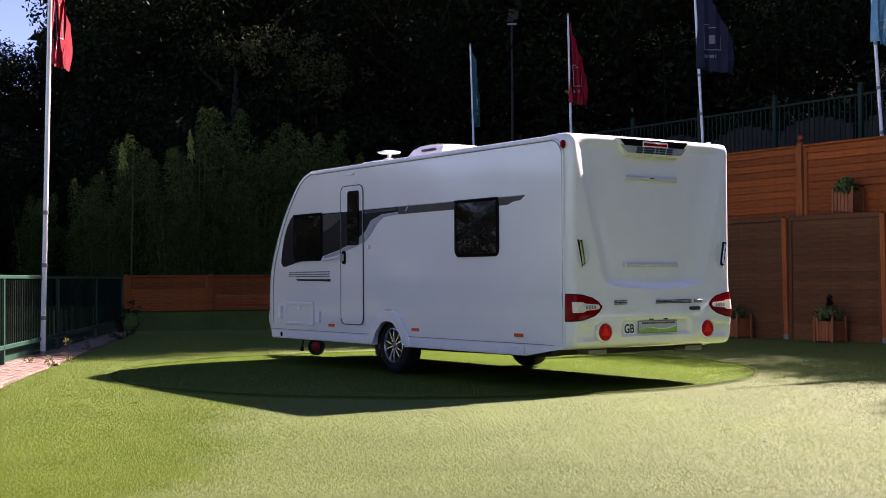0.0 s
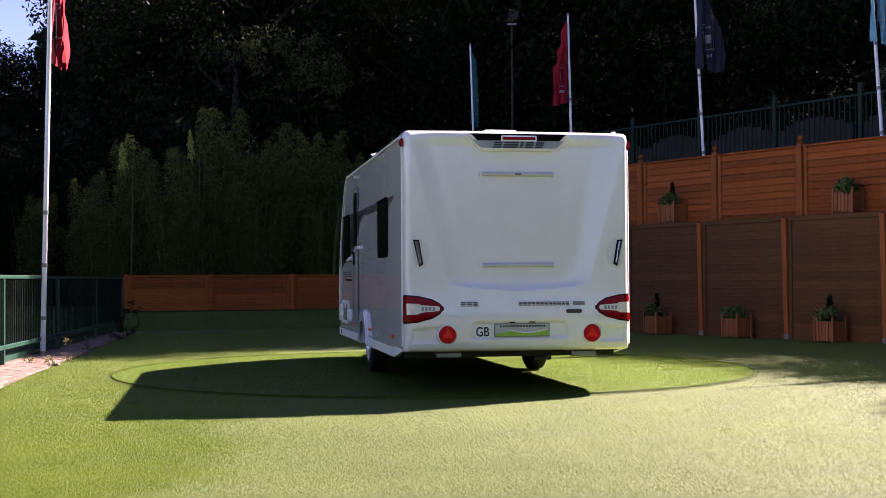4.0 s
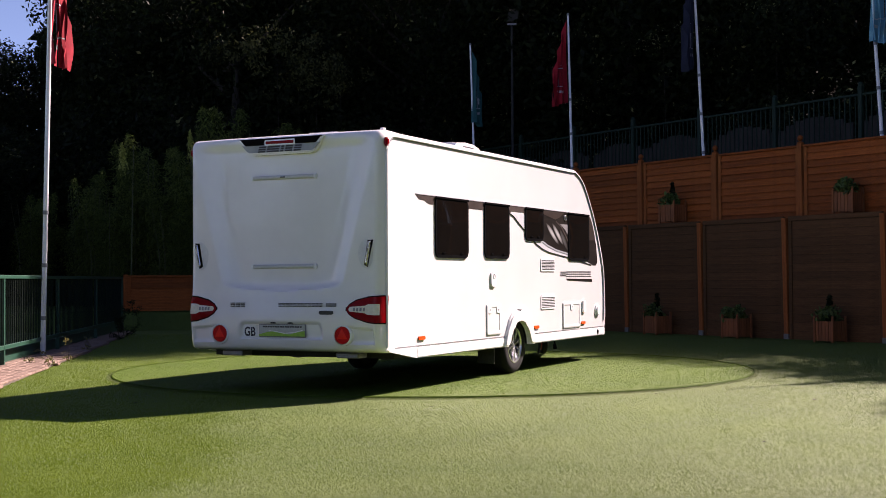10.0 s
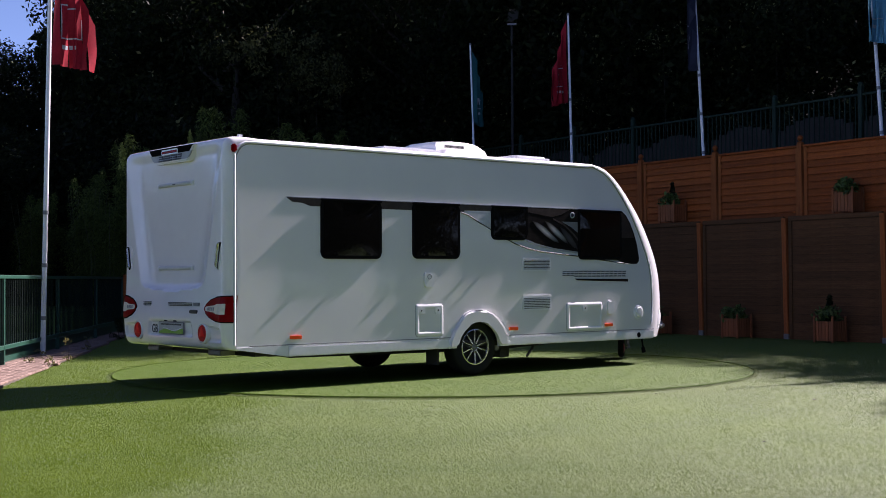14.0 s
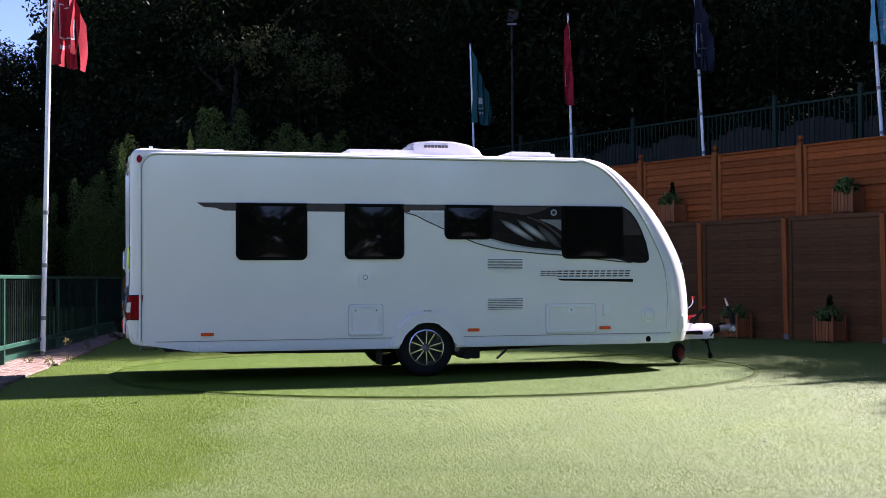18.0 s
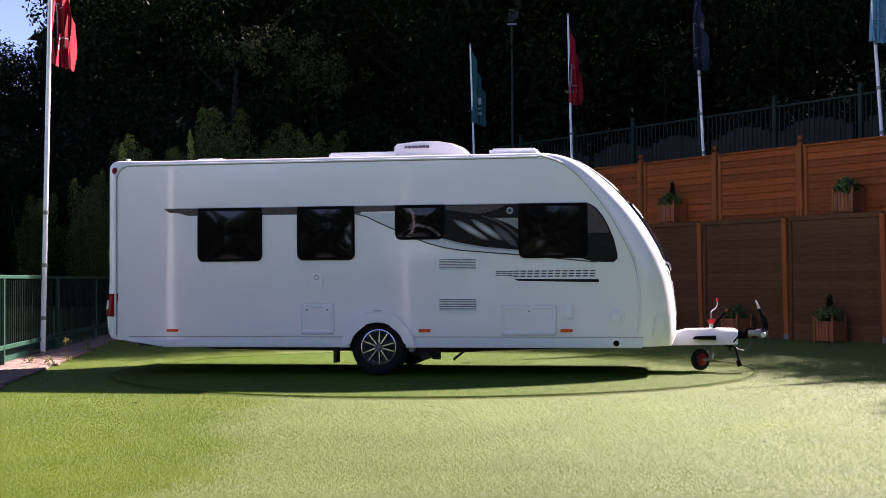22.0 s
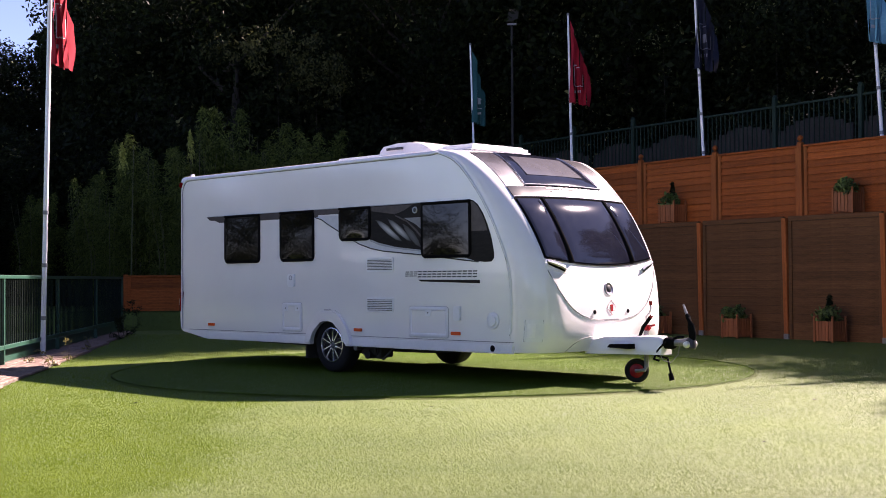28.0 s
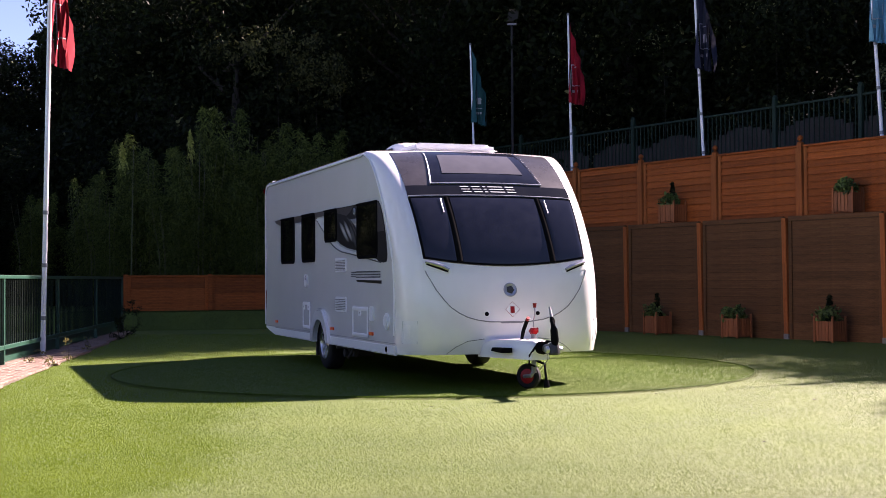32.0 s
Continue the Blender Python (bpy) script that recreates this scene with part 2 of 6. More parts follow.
def glint_clumps(m, pale):
    """Here and there a clump of the leaves is paler, glints of light put into its colour."""
    n, l = m.node_tree.nodes, m.node_tree.links
    ramp = [k for k in n if k.type == "VALTORGB"][0]
    geo = [k for k in n if k.type == "NEW_GEOMETRY"][0]
    tc, noise, rng, add = (n.new("ShaderNode" + k) for k in ("TexCoord", "TexNoise", "MapRange", "Math"))
    noise.inputs["Scale"].default_value, noise.inputs["Detail"].default_value = 0.9, 3.0
    for key, v in (("From Min", 0.56), ("From Max", 0.68), ("To Min", -0.02), ("To Max", 0.15)):
        rng.inputs[key].default_value = v
    add.operation = "MULTIPLY_ADD"
    add.inputs[1].default_value = 0.92
    l.new(tc.outputs["Object"], noise.inputs["Vector"])
    l.new(noise.outputs["Fac"], rng.inputs["Value"])
    l.new(geo.outputs["Random Per Island"], add.inputs[0])
    l.new(rng.outputs["Result"], add.inputs[2])
    l.new(add.outputs[0], ramp.inputs["Fac"])
    ramp.color_ramp.elements[1].position = 0.925
    ramp.color_ramp.elements.new(1.0).color = (*pale, 1)


glint_clumps(LEAF_DARK, (0.28, 0.29, 0.12))
LEAF_MID = foliage("shrub_leaves", (0.018, 0.036, 0.007), (0.165, 0.22, 0.048), 0.5, 0.6, 0.2)
# yellow-green, brightened to carry the sunlight on the plume tips
LEAF_BRIGHT = foliage("sunlit_yellow_green_leaves", (0.20, 0.25, 0.04), (0.50, 0.54, 0.14), 0.5)
# leaf colours lightened to stand for sunlit leaves among the dark wood
LEAF_GLINT = foliage("glint_leaves", (0.07, 0.09, 0.03), (0.26, 0.28, 0.12), 0.4)
LEAF_LIT = foliage("lit_grey_green_leaves", (0.012, 0.016, 0.005), (0.105, 0.112, 0.042), 0.35, 0.6, 0.1)
LEAF_PLANTER = foliage("planter_leaves", (0.02, 0.05, 0.010), (0.13, 0.20, 0.045), 0.3)
EARTH = surface("woodland_earth", (0.015, 0.013, 0.009), (0.03, 0.026, 0.018), 0.95, 1.0, 0.5)
WOOD_ORANGE = surface("orange_stained_boards", (0.15, 0.034, 0.006), (0.38, 0.103, 0.021), 0.7, 2.6, 0.4, vary=0.26, stretch=(1, 1, 12), spec=0.15)
WOOD_POST = surface("orange_stained_post", (0.19, 0.048, 0.011), (0.35, 0.110, 0.026), 0.7, 3.0, 0.3, vary=0.15, stretch=(8, 8, 0.6), spec=0.15)
WOOD_BROWN = surface("brown_stained_boards", (0.064, 0.029, 0.0108), (0.128, 0.062, 0.0245), 0.7, 2.0, 0.3, vary=0.13, stretch=(1, 1, 14), spec=0.12)
WOOD_PLANTER = surface("planter_slats", (0.19, 0.058, 0.018), (0.29, 0.10, 0.033), 0.6, 4.0, 0.3, vary=0.14, stretch=(6, 6, 0.5), spec=0.25)
GREENPAINT = surface("green_painted_steel", (0.005, 0.043, 0.026), (0.009, 0.062, 0.037), 0.45, 6.0, 0.05)
GREENDARK = surface("dark_green_painted_steel", (0.004, 0.017, 0.010), (0.007, 0.025, 0.015), 0.6, 6.0, spec=0.2)
BARBLACK = surface("near_black_bars", (0.002, 0.007, 0.005), (0.004, 0.011, 0.008), 0.7, 6.0, spec=0.1)
POLEWHITE = surface("white_painted_pole", (0.70, 0.70, 0.71), (0.80, 0.80, 0.81), 0.35, 3.0)
GREYPANEL = surface("weathered_dark_boards", (0.030, 0.027, 0.023), (0.052, 0.046, 0.040), 0.85, 2.0, 0.3, vary=0.15, spec=0.15)
DARKSHEET = surface("dark_grey_sheet", (0.04, 0.04, 0.042), (0.065, 0.065, 0.066), 0.85, 6.0, 0.4)
PAVER = surface("pink_clay_pavers", (0.12, 0.080, 0.062), (0.23, 0.160, 0.128), 0.9, 9.0, 0.4, vary=0.2, spec=0.2)
SAND = surface("jointing_sand", (0.06, 0.052, 0.038), (0.12, 0.10, 0.075), 0.95, 20.0, 0.4, spec=0.2)
GREENWEED = foliage("dry_weeds", (0.10, 0.09, 0.03), (0.22, 0.2, 0.08), 0.3)
SOIL = surface("potting_soil", (0.02, 0.014, 0.01), (0.05, 0.035, 0.025), 0.95, 20.0, 0.5)
FLAG_PRINT = surface("pale_flag_print", (0.32, 0.33, 0.35), (0.42, 0.43, 0.45), 0.8, 4.0, spec=0.2)
FLAG_DIM = surface("faded_flag_print", (0.13, 0.135, 0.17), (0.19, 0.195, 0.24), 0.8, 4.0, spec=0.2)
FLAG_RED = surface("red_flag_cloth", (0.24, 0.007, 0.016), (0.34, 0.013, 0.025), 0.8, 3.0, 0.1, spec=0.2)
FLAG_NAVY = surface("navy_flag_cloth", (0.009, 0.012, 0.026), (0.018, 0.022, 0.042), 0.8, 3.0, 0.1, spec=0.2)
FLAG_TEAL = surface("teal_flag_cloth", (0.008, 0.062, 0.068), (0.015, 0.092, 0.098), 0.8, 3.0, 0.1, spec=0.2)
FLAG_SKY = surface("pale_blue_flag_cloth", (0.07, 0.24, 0.35), (0.13, 0.34, 0.45), 0.8, 3.0, 0.1, spec=0.2)


# ---- mesh helpers ----
def link_mesh(name, me, mat, parent=None, label="", smooth=True):
    if mat is not None:
        me.materials.append(mat)
    if smooth:
        for p in me.polygons:
            p.use_smooth = True
        me.set_sharp_from_angle(angle=radians(38))
    ob = new(name, me)
    ob.parent = parent
    if label:
        ob["label"] = label
    return ob


def part(name, bm, mat, parent=None, label="", smooth=True):
    """Links a bmesh as one mesh object, under a thing or a part."""
    bmesh.ops.recalc_face_normals(bm, faces=bm.faces[:])
    me = bpy.data.meshes.new(name)
    bm.to_mesh(me)
    bm.free()
    return link_mesh(name, me, mat, parent, label, smooth)


def piece(name, me, parent, loc, rz=0.0, scale=(1, 1, 1), label=""):
    """One more object on a mesh that alike pieces share."""
    ob = new(name, me)
    ob.parent = parent
    ob.location, ob.rotation_euler, ob.scale = loc, (0, 0, rz), scale
    if label:
        ob["label"] = label
    return ob


def thing(name, at, label, category, group="", rz=0.0, kind=""):
    ob = new(name)
    ob.empty_display_size = 0.2
    ob.location, ob.rotation_euler = at, (0, 0, rz)
    return tagged(ob, label, category, group, kind)


def box(bm, x0, x1, y0, y1, z0, z1, bevel=0.0, seg=1):
    r = bmesh.ops.create_cube(bm, size=1.0, matrix=Matrix.Translation(((x0 + x1) / 2, (y0 + y1) / 2, (z0 + z1) / 2))
                              @ Matrix.Diagonal((abs(x1 - x0), abs(y1 - y0), abs(z1 - z0), 1)))
    if bevel:
        edges = list({e for v in r["verts"] for e in v.link_edges})
        bmesh.ops.bevel(bm, geom=edges, offset=bevel, segments=seg, affect="EDGES")
    return bm


def a_box(*a, **k):
    return box(bmesh.new(), *a, **k)


def prism(pts, plane, lo, hi, bevel=0.0, seg=2, bm=None):
    """A polygon drawn in a plane ('xz', 'yz', 'xy') pulled from lo to hi along the third axis."""
    bm = bm or bmesh.new()
    put = {"xz": lambda a, b, c: (a, c, b), "yz": lambda a, b, c: (c, a, b), "xy": lambda a, b, c: (a, b, c)}[plane]
    bot = [bm.verts.new(put(a, b, lo)) for a, b in pts]
    top = [bm.verts.new(put(a, b, hi)) for a, b in pts]
    n = len(pts)
    bm.faces.new(bot)
    cap = bm.faces.new(top[::-1])
    for i in range(n):
        bm.faces.new((bot[i], top[i], top[(i + 1) % n], bot[(i + 1) % n]))
    if bevel:
        bmesh.ops.bevel(bm, geom=cap.edges[:], offset=bevel, segments=seg, affect="EDGES")
    return bm


def rounded(x0, z0, x1, z1, r, n=5):
    """The outline of a rectangle with rounded corners."""
    out = []
    for cx, cz, a in ((x1 - r, z1 - r, 0), (x0 + r, z1 - r, 90), (x0 + r, z0 + r, 180), (x1 - r, z0 + r, 270)):
        out += [(cx + r * math.cos(radians(a + 90 * i / n)), cz + r * math.sin(radians(a + 90 * i / n))) for i in range(n + 1)]
    return out


def lathe(profile, n=24, m=None, bm=None, close=False):
    """Turns (radius, height) points round z, then moves the result by m."""
    bm = bm or bmesh.new()
    m = m or Matrix()
    rings = []
    for r, z in profile:
        if r < 1e-6:
            rings.append([bm.verts.new(m @ Vector((0, 0, z)))])
        else:
            rings.append([bm.verts.new(m @ Vector((r * math.cos(2 * math.pi * i / n), r * math.sin(2 * math.pi * i / n), z))) for i in range(n)])
    pairs = list(zip(rings, rings[1:])) + ([(rings[-1], rings[0])] if close else [])
    for a, b in pairs:
        for i in range(n):
            j = (i + 1) % n
            q = [a[i % len(a)], a[j % len(a)], b[j % len(b)], b[i % len(b)]]
            q = [v for k, v in enumerate(q) if v not in q[:k]]
            if len(q) > 2:
                bm.faces.new(q)
    return bm


def tube(points, radius, n=8, bm=None):
    """A round bar along points; radius may be one number or one a point."""
    bm = bm or bmesh.new()
    pts = [Vector(p) for p in points]
    rad = radius if isinstance(radius, (list, tuple)) else [radius] * len(pts)
    rings = []
    for i, p in enumerate(pts):
        d = (pts[min(i + 1, len(pts) - 1)] - pts[max(i - 1, 0)]).normalized()
        u = d.orthogonal().normalized() if abs(d.z) < 0.95 else (Vector((0, 1, 0)) - d * d.y).normalized()
        if abs(d.z) < 0.95:
            u = (Vector((0, 0, 1)) - d * d.z).normalized()
        v = d.cross(u)
        rings.append([bm.verts.new(p + rad[i] * (math.cos(2 * math.pi * k / n) * u + math.sin(2 * math.pi * k / n) * v)) for k in range(n)])
    for a, b in zip(rings, rings[1:]):
        for k in range(n):
            bm.faces.new((a[k], a[(k + 1) % n], b[(k + 1) % n], b[k]))
    bm.faces.new(rings[0][::-1])
    bm.faces.new(rings[-1])
    return bm


def sheet(rows, bm=None):
    """A skin over rows of points, all rows of one length."""
    bm = bm or bmesh.new()
    vs = [[bm.verts.new(p) for p in row] for row in rows]
    for a, b in zip(vs, vs[1:]):
        for i in range(len(a) - 1):
            bm.faces.new((a[i], a[i + 1], b[i + 1], b[i]))
    return bm


def smooth01(x):
    x = max(0.0, min(1.0, x))
    return x * x * (3 - 2 * x)


def soup(name, verts, per, mat, parent=None, label="", kind=""):
    """Many loose faces of per corners each, from one array of corners."""
    verts = np.asarray(verts, dtype=np.float32).reshape(-1, 3)
    k = len(verts) // per
    me = bpy.data.meshes.new(name)
    me.vertices.add(len(verts))
    me.vertices.foreach_set("co", verts.ravel())
    me.loops.add(k * per)
    me.loops.foreach_set("vertex_index", np.arange(k * per, dtype=np.int32))
    me.polygons.add(k)
    me.polygons.foreach_set("loop_start", np.arange(0, k * per, per, dtype=np.int32))
    me.polygons.foreach_set("loop_total", np.full(k, per, dtype=np.int32))
    me.update(calc_edges=True)
    me.materials.append(mat)
    ob = new(name, me)
    ob.parent = parent
    return tagged(ob, label, kind=kind)


def leaves(rng, centres, spread, count, size, droop=0.3, slim=0.45):
    """Corners of small leaf-shaped quads in clumps round the centres."""
    c = centres[rng.integers(0, len(centres), count)]
    d = rng.normal(size=(count, 3))
    d /= np.linalg.norm(d, axis=1)[:, None]
    p = c + d * (spread * np.cbrt(rng.random(count)))[:, None] * np.array([1, 1, 0.8])
    a = rng.normal(size=(count, 3))
    a[:, 2] -= droop
    a /= np.linalg.norm(a, axis=1)[:, None]
    b = np.cross(a, rng.normal(size=(count, 3)))
    b /= np.linalg.norm(b, axis=1)[:, None]
    s = (size * rng.uniform(0.6, 1.4, count))[:, None]
    return np.stack([p - a * s, p + b * s * slim, p + a * s, p - b * s * slim], axis=1)


# ---- the ground: one sheet of artificial turf, a turntable let into it ----
CENTRE = (-0.126, 16.03)
RADIUS = 3.9
GROUND = -0.027
DECK_NAP = 2.1


def build_ground():
    bm = bmesh.new()
    ys = [-400, -60, -10, 0, 5, 8, 11, 14, 17, 20, 23, 26, 29, 32, 36, 60, 400]
    xs = [-400, -60, -20, -10, -6, -3, 0, 3, 6, 10, 20, 60, 400]
    sheet([[(x, y, GROUND) for x in xs] for y in ys], bm)
    # unseen dark sheet added behind the camera, so the panes reflect less
    bm2 = sheet([[(x, y, GROUND + 0.004) for x in (-60, 0, 60)] for y in (-58, -30, 2.5)])
    tagged(part("rear_ground_sheet", bm2, DARKSHEET, label="dark grey ground sheet added behind the camera, unseen"), category="road", kind="structure")
    tagged(part("ground", bm, TURF, label="light green artificial turf of a sales yard, sunlit with long shadows"), category="ground", kind="structure")


def blades(rng, x, y, z, tall, wide, nap=0.0, lie=0.9, scatter=0.5):
    """Upright slivers that lean at random and, all together, the way of the nap."""
    k = len(x)
    turn = nap + math.pi / 2 + rng.normal(0, 0.6, k)
    lean = rng.normal(0, scatter, (k, 2)) * np.broadcast_to(tall, k)[:, None]
    lean += np.stack([np.broadcast_to(np.cos(nap), k) * tall, np.broadcast_to(np.sin(nap), k) * tall], 1) * lie
    t = tall * rng.uniform(0.6, 1.2, k)
    dx, dy = np.cos(turn) * wide / 2, np.sin(turn) * wide / 2
    zz = np.broadcast_to(z, k)
    return np.stack([np.stack([x - dx, y - dy, zz], 1), np.stack([x + dx, y + dy, zz], 1),
                     np.stack([x + lean[:, 0], y + lean[:, 1], zz + t], 1)], axis=1)


SEAM_X, SEAM_SLOPE = -1.66, -0.09


def path_edge(y):
    """Where the turf meets the pavers."""
    return np.interp(y, [10, 13.66, 17.41, 19.8, 23.15, 27.6], [-4.2, -4.73, -5.26, -5.57, -6.08, -6.75])


def build_turf():
    rng = np.random.default_rng(5)
    # denser towards the near edge, thinning out with distance
    count = 1000000
    y = 6.0 / (1 - rng.random(count) * (1 - 6.0 / 27.0))
    x = rng.uniform(-0.40, 0.37, count) * y
    keep = ((x - CENTRE[0]) ** 2 + (y - CENTRE[1]) ** 2 > (RADIUS + 0.008) ** 2) & (x > path_edge(y) - 0.03 + 0.02 * np.sin(9 * y) * np.sin(3.1 * y))
    x, y = x[keep], y[keep]
    # two sheets of turf: the one beside the path is greener and its nap lies another way
    seam = SEAM_X + SEAM_SLOPE * (y - 10) + 0.16 * np.sin(1.7 * y) + 0.1 * np.sin(4.3 * y + 1)
    path_side = x + rng.normal(0, 0.16, len(x)) < seam
    for name, pick, nap, mat, label in (("turf_pile", ~path_side, 2.43, BLADE, "short pale green pile of artificial turf, sheen put into its colour"),
                                        ("greener_turf_pile", path_side, 1.65, GREENER, "short bright green pile of artificial turf beside the path")):
        a, b = x[pick], y[pick]
        q = blades(rng, a, b, GROUND, 0.0035 + 0.00055 * b, 0.001 + 0.00029 * b, nap + 0.25 * np.sin(0.9 * a + 0.6 * b))
        tagged(soup(name, q.reshape(-1, 3), 3, mat), label, "grass", kind="stuff")


def build_turntable():
    top = thing("turntable", (CENTRE[0], CENTRE[1], 0), "round turntable covered with green artificial turf, slightly raised above the yard", "turntable")
    bm = lathe([(RADIUS, -0.009), (RADIUS * 0.5, -0.009), (0, -0.009)], 128)
    part("deck", bm, TURF, top, smooth=False)
    bm = lathe([(RADIUS - 0.012, GROUND - 0.05), (RADIUS - 0.002, -0.015), (RADIUS - 0.001, -0.0095)], 128)
    part("rim", bm, TURF, top, "turf folded over the rim", smooth=False)
    rng = np.random.default_rng(8)
    k = 230000
    a, r = rng.uniform(0, 2 * math.pi, k), RADIUS * np.sqrt(rng.random(k)) * 0.997
    soup("turf_nap", blades(rng, r * np.cos(a), r * np.sin(a), -0.009, 0.0125, 0.005, DECK_NAP, 1.6, 0.35).reshape(-1, 3), 3, NAP, top, kind="stuff")
    # frayed fringe that hangs over the rim
    k = 9000
    a = rng.uniform(0, 2 * math.pi, k)
    r = RADIUS + rng.uniform(-0.01, 0.004, k)
    hang = rng.uniform(0.006, 0.032, k)
    w = 0.006 / RADIUS
    tip = a + rng.normal(0, 0.003, k)
    fringe = np.stack([np.stack([r * np.cos(a - w), r * np.sin(a - w), np.full(k, 0.0)], 1), np.stack([r * np.cos(a + w), r * np.sin(a + w), np.full(k, 0.0)], 1),
                       np.stack([(r + 0.008) * np.cos(tip), (r + 0.008) * np.sin(tip), 0.0 - hang], 1)], axis=1)
    soup("turf_fringe", fringe.reshape(-1, 3), 3, NAP, top, kind="stuff")
    k = 30000
    a, r = rng.uniform(0, 2 * math.pi, k), RADIUS + rng.uniform(0.006, 0.05, k)
    rim_pile = soup("rim_turf_pile", blades(rng, CENTRE[0] + r * np.cos(a), CENTRE[1] + r * np.sin(a), GROUND, 0.017, 0.006, 2.2).reshape(-1, 3), 3, BLADE)
    tagged(rim_pile, "tufted green turf cut round the turntable", "grass", kind="stuff")
    bm = lathe([(RADIUS - 0.02, GROUND + 0.003), (RADIUS + 0.001, GROUND + 0.003)], 128)
    gap = tagged(part("turntable_gap", bm, UNDER, label="thin dark gap round the turntable's edge", smooth=False), category="gap", kind="structure")
    gap.location = (CENTRE[0], CENTRE[1], 0)
    return top


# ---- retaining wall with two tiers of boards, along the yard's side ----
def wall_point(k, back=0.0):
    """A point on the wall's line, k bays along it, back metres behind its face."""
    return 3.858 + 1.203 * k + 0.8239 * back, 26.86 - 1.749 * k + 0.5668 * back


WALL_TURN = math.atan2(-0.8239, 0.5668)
BAY = 2.123
# bays past k = 4 are unseen, added so the side panes reflect wall
K0, K1 = -3, 7


def box_mesh(name, mat, *a, bevel=0.004):
    me = bpy.data.meshes.new(name)
    bm = a_box(*a, bevel=bevel)
    bm.to_mesh(me)
    bm.free()
    me.materials.append(mat)
    return me


def build_walls():
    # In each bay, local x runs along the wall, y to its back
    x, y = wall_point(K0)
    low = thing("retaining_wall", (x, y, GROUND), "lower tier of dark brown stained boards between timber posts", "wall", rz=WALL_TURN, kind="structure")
    n = K1 - K0
    H = 2.24
    board = box_mesh("board", WOOD_BROWN, 0.07, BAY - 0.07, 0.02, 0.05, 0.0005, 0.153, bevel=0.003)
    edge = box_mesh("edge_batten", WOOD_BROWN, 0, 0.075, -0.004, 0.03, 0.0, H - 0.09)
    rail = box_mesh("top_rail", WOOD_BROWN, 0.055, BAY - 0.055, -0.008, 0.06, H - 0.085, H)
    post = box_mesh("post", WOOD_POST, -0.05, 0.05, -0.03, 0.07, 0, H - 0.03, bevel=0.008)
    shoe = box_mesh("post_shoe", STEEL, -0.055, 0.055, -0.034, 0.07, 0, 0.1, bevel=0.004)
    for i in range(n):
        for j in range(14):
            piece("board", board, low, (i * BAY, 0, j * 0.1535), 0)
        piece("edge_batten", edge, low, (i * BAY + 0.055, 0, 0))
        piece("edge_batten", edge, low, (i * BAY + BAY - 0.13, 0, 0))
        piece("top_rail", rail, low, (i * BAY, 0, 0))
    for i in range(n + 1):
        p = piece("post", post, low, (i * BAY, 0, 0))
        p.rotation_euler = (0, radians(-1.0), 0)
        piece("post_shoe", shoe, low, (i * BAY, 0, 0))
    bm = a_box(-3, n * BAY + 1, 0.07, 0.5, 0.0, 2.20)
    part("ledge", bm, EARTH, low, smooth=False)

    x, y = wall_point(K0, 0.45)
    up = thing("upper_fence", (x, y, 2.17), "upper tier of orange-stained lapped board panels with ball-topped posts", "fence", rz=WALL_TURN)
    H2 = 1.38
    verts = [(0.12, -0.008, 0), (BAY - 0.12, -0.008, 0), (BAY - 0.12, 0.035, 0.155), (0.12, 0.035, 0.155), (0.12, 0.045, 0.155), (BAY - 0.12, 0.045, 0.155),
             (BAY - 0.12, 0.03, 0), (0.12, 0.03, 0)]
    plank = bpy.data.meshes.new("plank")
    plank.from_pydata(verts, [], [(0, 1, 2, 3), (3, 2, 5, 4), (4, 5, 6, 7), (7, 6, 1, 0), (1, 6, 5, 2), (0, 3, 4, 7)])
    plank.materials.append(WOOD_ORANGE)
    stile = box_mesh("stile", WOOD_POST, 0, 0.075, -0.012, 0.03, 0.0, H2 - 0.03)
    cap = box_mesh("capping_rail", WOOD_ORANGE, 0.055, BAY - 0.055, -0.025, 0.07, H2 - 0.045, H2, bevel=0.008)
    post2 = box_mesh("post", WOOD_POST, -0.05, 0.05, -0.05, 0.06, 0, H2 + 0.03, bevel=0.006)
    bm = lathe([(0.0, 0), (0.06, 0), (0.06, 0.02), (0.022, 0.035), (0.03, 0.05), (0.05, 0.075), (0.055, 0.1), (0.045, 0.13), (0.02, 0.15), (0, 0.155)], 14)
    finial = bpy.data.meshes.new("ball_finial")
    bm.to_mesh(finial)
    bm.free()
    finial.materials.append(WOOD_ORANGE)
    for i in range(n):
        for j in range(10):
            piece("plank", plank, up, (i * BAY, 0, 0.02 + j * 0.133))
        piece("stile", stile, up, (i * BAY + 0.06, 0, 0))
        piece("stile", stile, up, (i * BAY + BAY - 0.135, 0, 0))
        piece("capping_rail", cap, up, (i * BAY, 0, 0))
    for i in range(n + 1):
        p = piece("post", post2, up, (i * BAY, 0, 0))
        p.rotation_euler = (0, radians(-0.8), 0)
        piece("ball_finial", finial, up, (i * BAY - 0.02, 0, H2 + 0.03))
    # terrace behind the fence, rising into the wooded slope
    rows = []
    for b, z in ((0.52, 2.9), (1.2, 3.2), (4.0, 3.6), (9.0, 5.0), (20.0, 11.0), (40.0, 16.0)):
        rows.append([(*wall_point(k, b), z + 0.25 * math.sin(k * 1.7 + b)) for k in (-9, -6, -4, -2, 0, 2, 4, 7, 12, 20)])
    tagged(part("terrace", sheet(rows), EARTH, label="dark earth terrace rising into the woods"), category="terrace", kind="structure")


